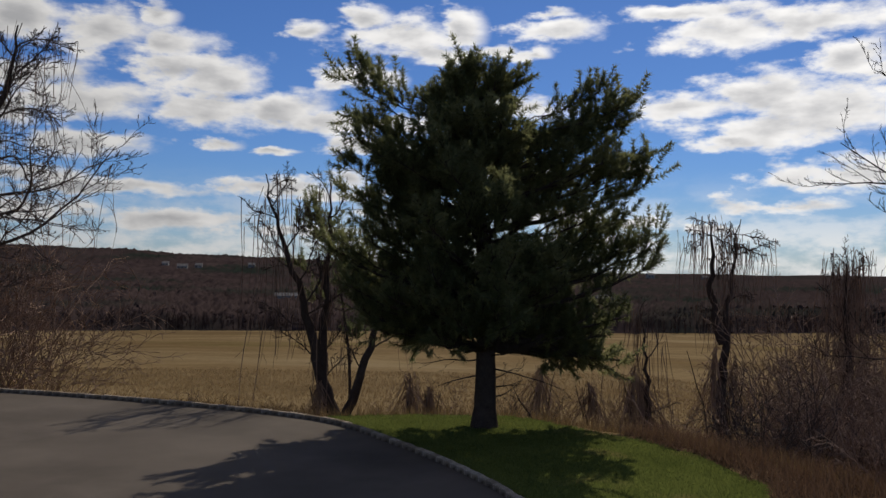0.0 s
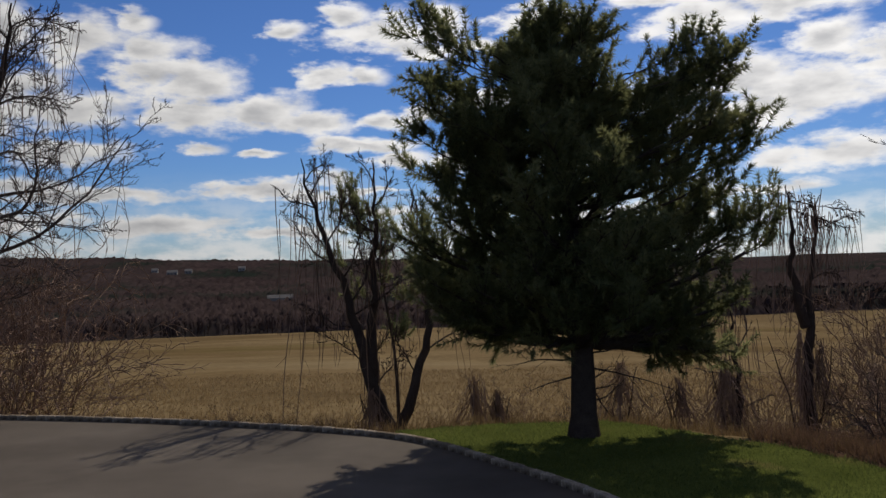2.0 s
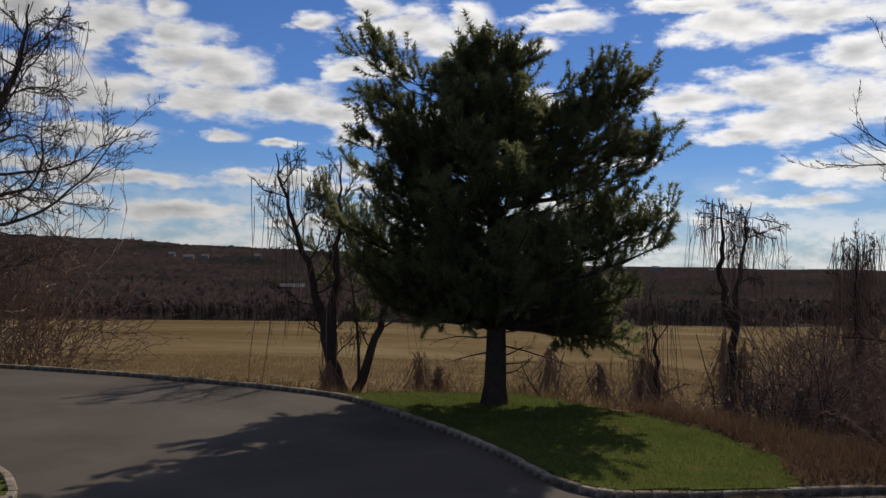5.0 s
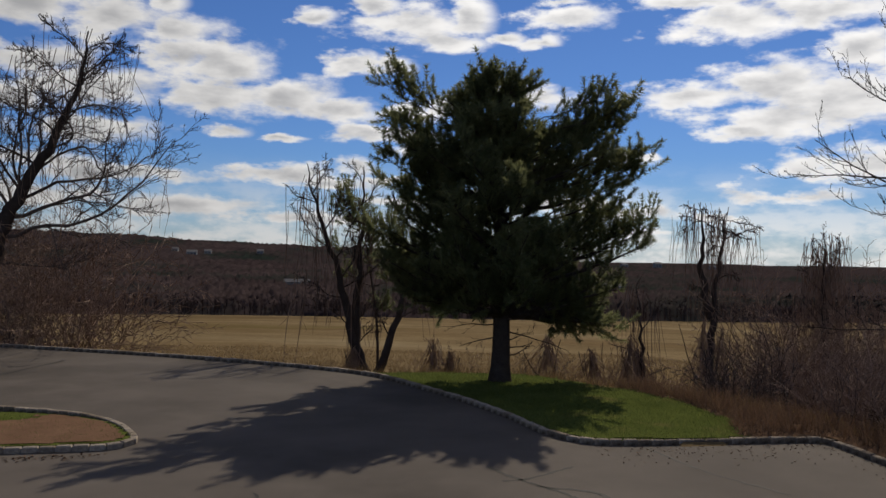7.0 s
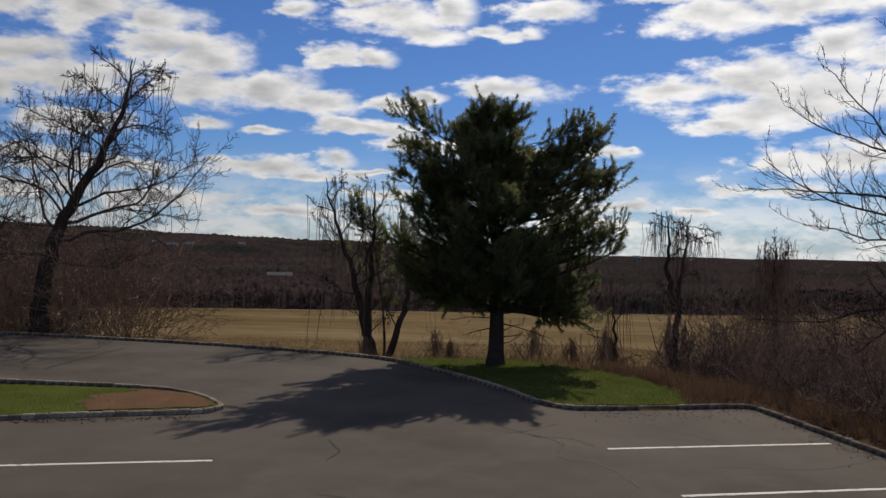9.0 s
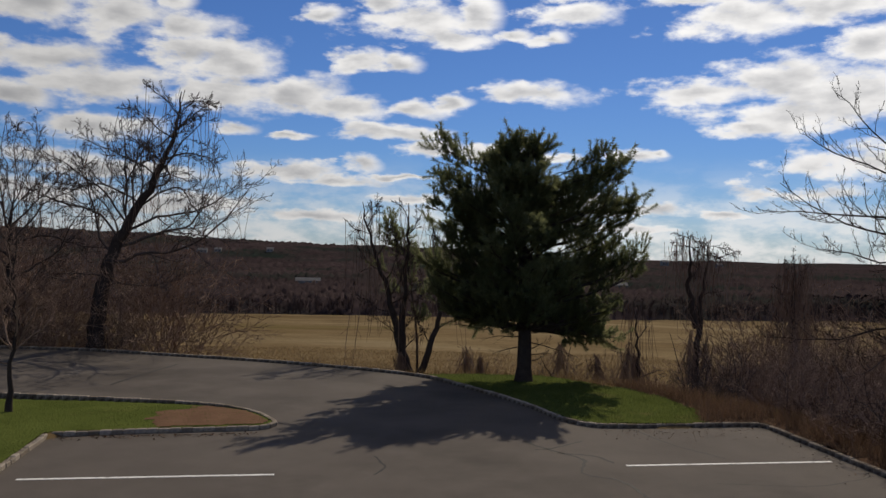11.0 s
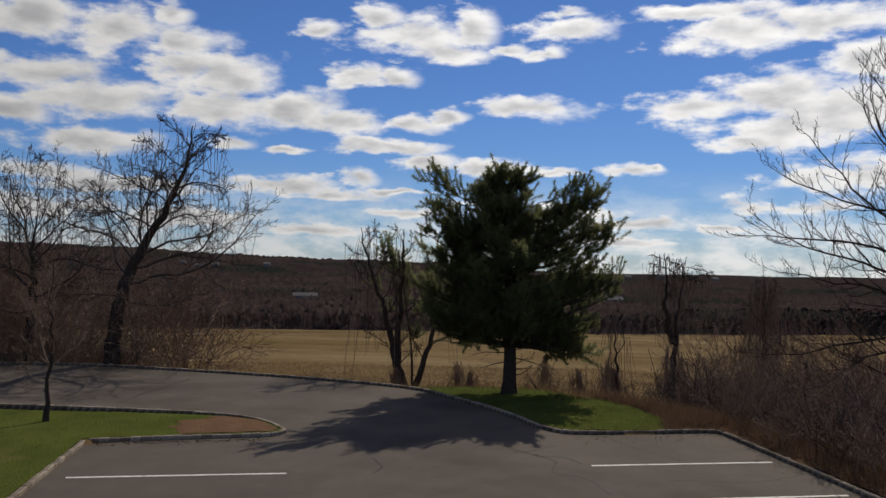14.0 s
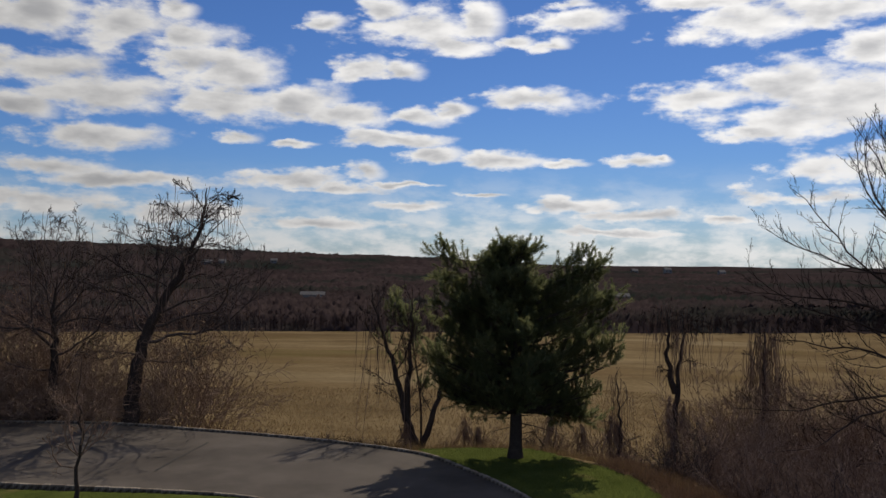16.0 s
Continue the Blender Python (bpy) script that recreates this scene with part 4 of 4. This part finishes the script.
# ---- valley ----
def far_wood(name, label, count, x0, x1, y0, y1, low, high, seed):
    r = np.random.RandomState(seed)
    x, y = r.uniform(x0, x1, count), r.uniform(y0, y1, count)
    x = x * (y / y1) + 0
    z = land(x, y)
    rng = random.Random(seed)
    m = Mesh()
    for px, py, pz in zip(x, y, z):
        h = rng.uniform(low, high)
        base = Vector((px, py, pz - 0.5))
        m.spike(base, Vector((0, 0, 1)), h, h * 0.025)
        for _ in range(34):
            a = rng.uniform(0, 6.28)
            p = base + Vector((0, 0, h * rng.uniform(0.1, 0.7)))
            m.spike(p, Vector((math.cos(a) * 0.7, math.sin(a) * 0.7, rng.uniform(0.5, 2.0))).normalized(), h * rng.uniform(0.2, 0.4), h * 0.02)
    tagged(part(name, m, WOODS), label, "woods", kind="stuff")


far_wood("field_edge_trees", "leafless brown wood along the field edge", 3200, -330, 470, 331, 385, 4.5, 9.5, 31)


def canopy():
    """The leafless crowns of the valley and the ridge, as one rough surface over the land."""
    r = np.random.RandomState(17)
    reach = np.concatenate([[334, 335, 336.5, 339, 343], 350 * 1.0125 ** np.arange(126)])
    angle = np.radians(np.arange(-46, 62, 0.17))
    a, d = np.meshgrid(angle, reach)
    a = a + np.radians(r.uniform(-0.07, 0.07, a.shape))
    d = d * (1 + r.uniform(-0.005, 0.005, d.shape))
    x, y = d * np.sin(a), d * np.cos(a)
    row = np.arange(len(reach))[:, None]
    y = np.maximum(y, np.minimum(334 + 3 * row, 420) + 8 * waves(x, 0 * x, 130, 22))
    z = land(x, y) + np.clip(row * 1.1, -0.3, 5.5) + (r.uniform(-1, 1, x.shape) ** 3 * 3.0 + 1.6 * waves(x, y, 60, 21)) * np.clip(row / 5, 0, 1)
    n = a.shape[1]
    i = np.arange((a.shape[0] - 1) * n).reshape(-1, n)[:, :-1].ravel()
    mesh = bpy.data.meshes.new("valley_woods")
    mesh.from_pydata(np.stack([x.ravel(), y.ravel(), z.ravel()], 1).tolist(), [], np.stack([i, i + 1, i + 1 + n, i + n], 1).tolist())
    mesh.materials.append(WOOD_FLOOR)
    mesh.polygons.foreach_set("use_smooth", [True] * len(mesh.polygons))
    mesh.update()
    tagged(new("valley_woods", mesh), "dark leafless woods over the valley and ridge", "woods", kind="stuff")


canopy()


def house(x, y, w, d, h, label, lift=0.0):
    z = float(land(np.array([x]), np.array([y]))[0]) + lift
    top = thing("house", (x, y, z), label, "house", "valley houses")
    m = Mesh()
    m.box((-w / 2, -d / 2, 0), (w / 2, d / 2, h))
    part("wall", m, HOUSE_WALL, top)
    m = Mesh()
    e = 0.4
    m.v += [Vector(p) for p in ((-w / 2 - e, -d / 2 - e, h), (w / 2 + e, -d / 2 - e, h), (w / 2 + e, d / 2 + e, h), (-w / 2 - e, d / 2 + e, h), (-w / 2 - e, 0, h + d * 0.33), (w / 2 + e, 0, h + d * 0.33))]
    m.f += [(0, 1, 5, 4), (2, 3, 4, 5), (0, 4, 3), (1, 2, 5), (3, 2, 1, 0)]
    part("roof", m, HOUSE_ROOF, top)
    for k in range(int(w // 3.5) if h > 3 else 0):
        m = Mesh()
        cx = -w / 2 + (k + 0.5) * w / int(w // 3.5)
        m.box((cx - 0.6, -d / 2 - 0.08, h * 0.45), (cx + 0.6, -d / 2 + 0.02, h * 0.8))
        part("window", m, WINDOW, top)


for x, y, w, d, h, lift in ((-158, 1150, 13, 9, 6, 2.5), (-139, 1165, 9, 8, 5, 3), (-186, 1190, 8, 8, 5, 3.5), (500, 1150, 10, 8, 7, 4.5), (455, 1165, 9, 8, 5, 4.5), (590, 1160, 9, 8, 5, 4.5), (-70, 1180, 9, 8, 5, 4.5)):
    house(x, y, w, d, h, "pale house among the woods on the far slope", lift)
for x, y, w in ((-9, 520, 15), (195, 520, 11)):
    house(x, y, w, 6, 1.7, "long low pale building behind the field", 5.0)


# ---- kerbs ----
BLOCK = {}


def kerb(name, line, label, single):
    """A row of granite blocks with joints; single(p): whether a block is picked apart."""
    top = thing(name, (0, 0, 0), label, "kerb", kind="structure")
    rest, bed, count = Mesh(), Mesh(), 0
    rng = random.Random(hash_of(name))
    for a, b in zip(line, line[1:]):
        mid = (a + b) / 2
        way = (b - a).normalized()
        turn = math.atan2(way.y, way.x)
        long = (b - a).length
        wide, high = 0.15, 0.115 + rng.uniform(-0.008, 0.008)
        z = road_z(mid.y)
        slope = math.atan2(road_z(b.y) - road_z(a.y), long)
        pose_of = Matrix.LocRotScale((mid.x + rng.gauss(0, 0.004), mid.y + rng.gauss(0, 0.004), z), Euler((0, -slope, turn + rng.gauss(0, 0.015))), (1, 1, 1))
        shape = Mesh()
        l, w, c = long / 2 - 0.008, wide / 2, 0.018
        for zz, s in ((-0.5, 0), (high - c, 0), (high, c)):
            for sx, sy in ((-1, -1), (1, -1), (1, 1), (-1, 1)):
                shape.v.append(Vector((sx * (l - s), sy * (w - s), zz)))
        for lev in (0, 4):
            for k in range(4):
                shape.f.append((lev + k, lev + (k + 1) % 4, lev + 4 + (k + 1) % 4, lev + 4 + k))
        shape.f.append((8, 9, 10, 11))
        if single(mid) and count < 290:
            key = (round(long, 2), rng.randrange(4))
            if key not in BLOCK:
                BLOCK[key] = shape.data("block", GRANITE)
            ob = part("block", BLOCK[key], None, top)
            ob.matrix_local = pose_of
            count += 1
        else:
            k = len(rest.v)
            rest.v += [pose_of @ v for v in shape.v]
            rest.f += [tuple(k + i for i in f) for f in shape.f]
        k = len(bed.v)
        for sx, sy, zz in ((-1, -1, -0.2), (1, -1, -0.2), (1, 1, -0.2), (-1, 1, -0.2), (-1, -1, 0.085), (1, -1, 0.085), (1, 1, 0.085), (-1, 1, 0.085)):
            bed.v.append(pose_of @ Vector((sx * (long / 2 + 0.004), sy * (wide / 2 - 0.012), zz)))
        bed.f += [tuple(k + i for i in q) for q in ((0, 1, 5, 4), (1, 2, 6, 5), (2, 3, 7, 6), (3, 0, 4, 7), (4, 5, 6, 7))]
    if rest.v:
        tagged(part("block_row", rest, GRANITE, top), kind="stuff")
    part("mortar", bed, MORTAR, top)


kerb("far_kerb", FAR_KERB, "weathered granite block kerb along the road and lawn", lambda p: p.x > -20)
kerb("east_kerb", EAST_KERB, "granite block kerb littered with dead leaves", lambda p: p.y > -2)
kerb("island_kerb", ISLAND_FAR, "pale granite block kerb round the grass island", lambda p: p.x > -26)
kerb("west_kerb", WEST_KERB, "pale granite block kerb beside the stalls", lambda p: p.y > -2)
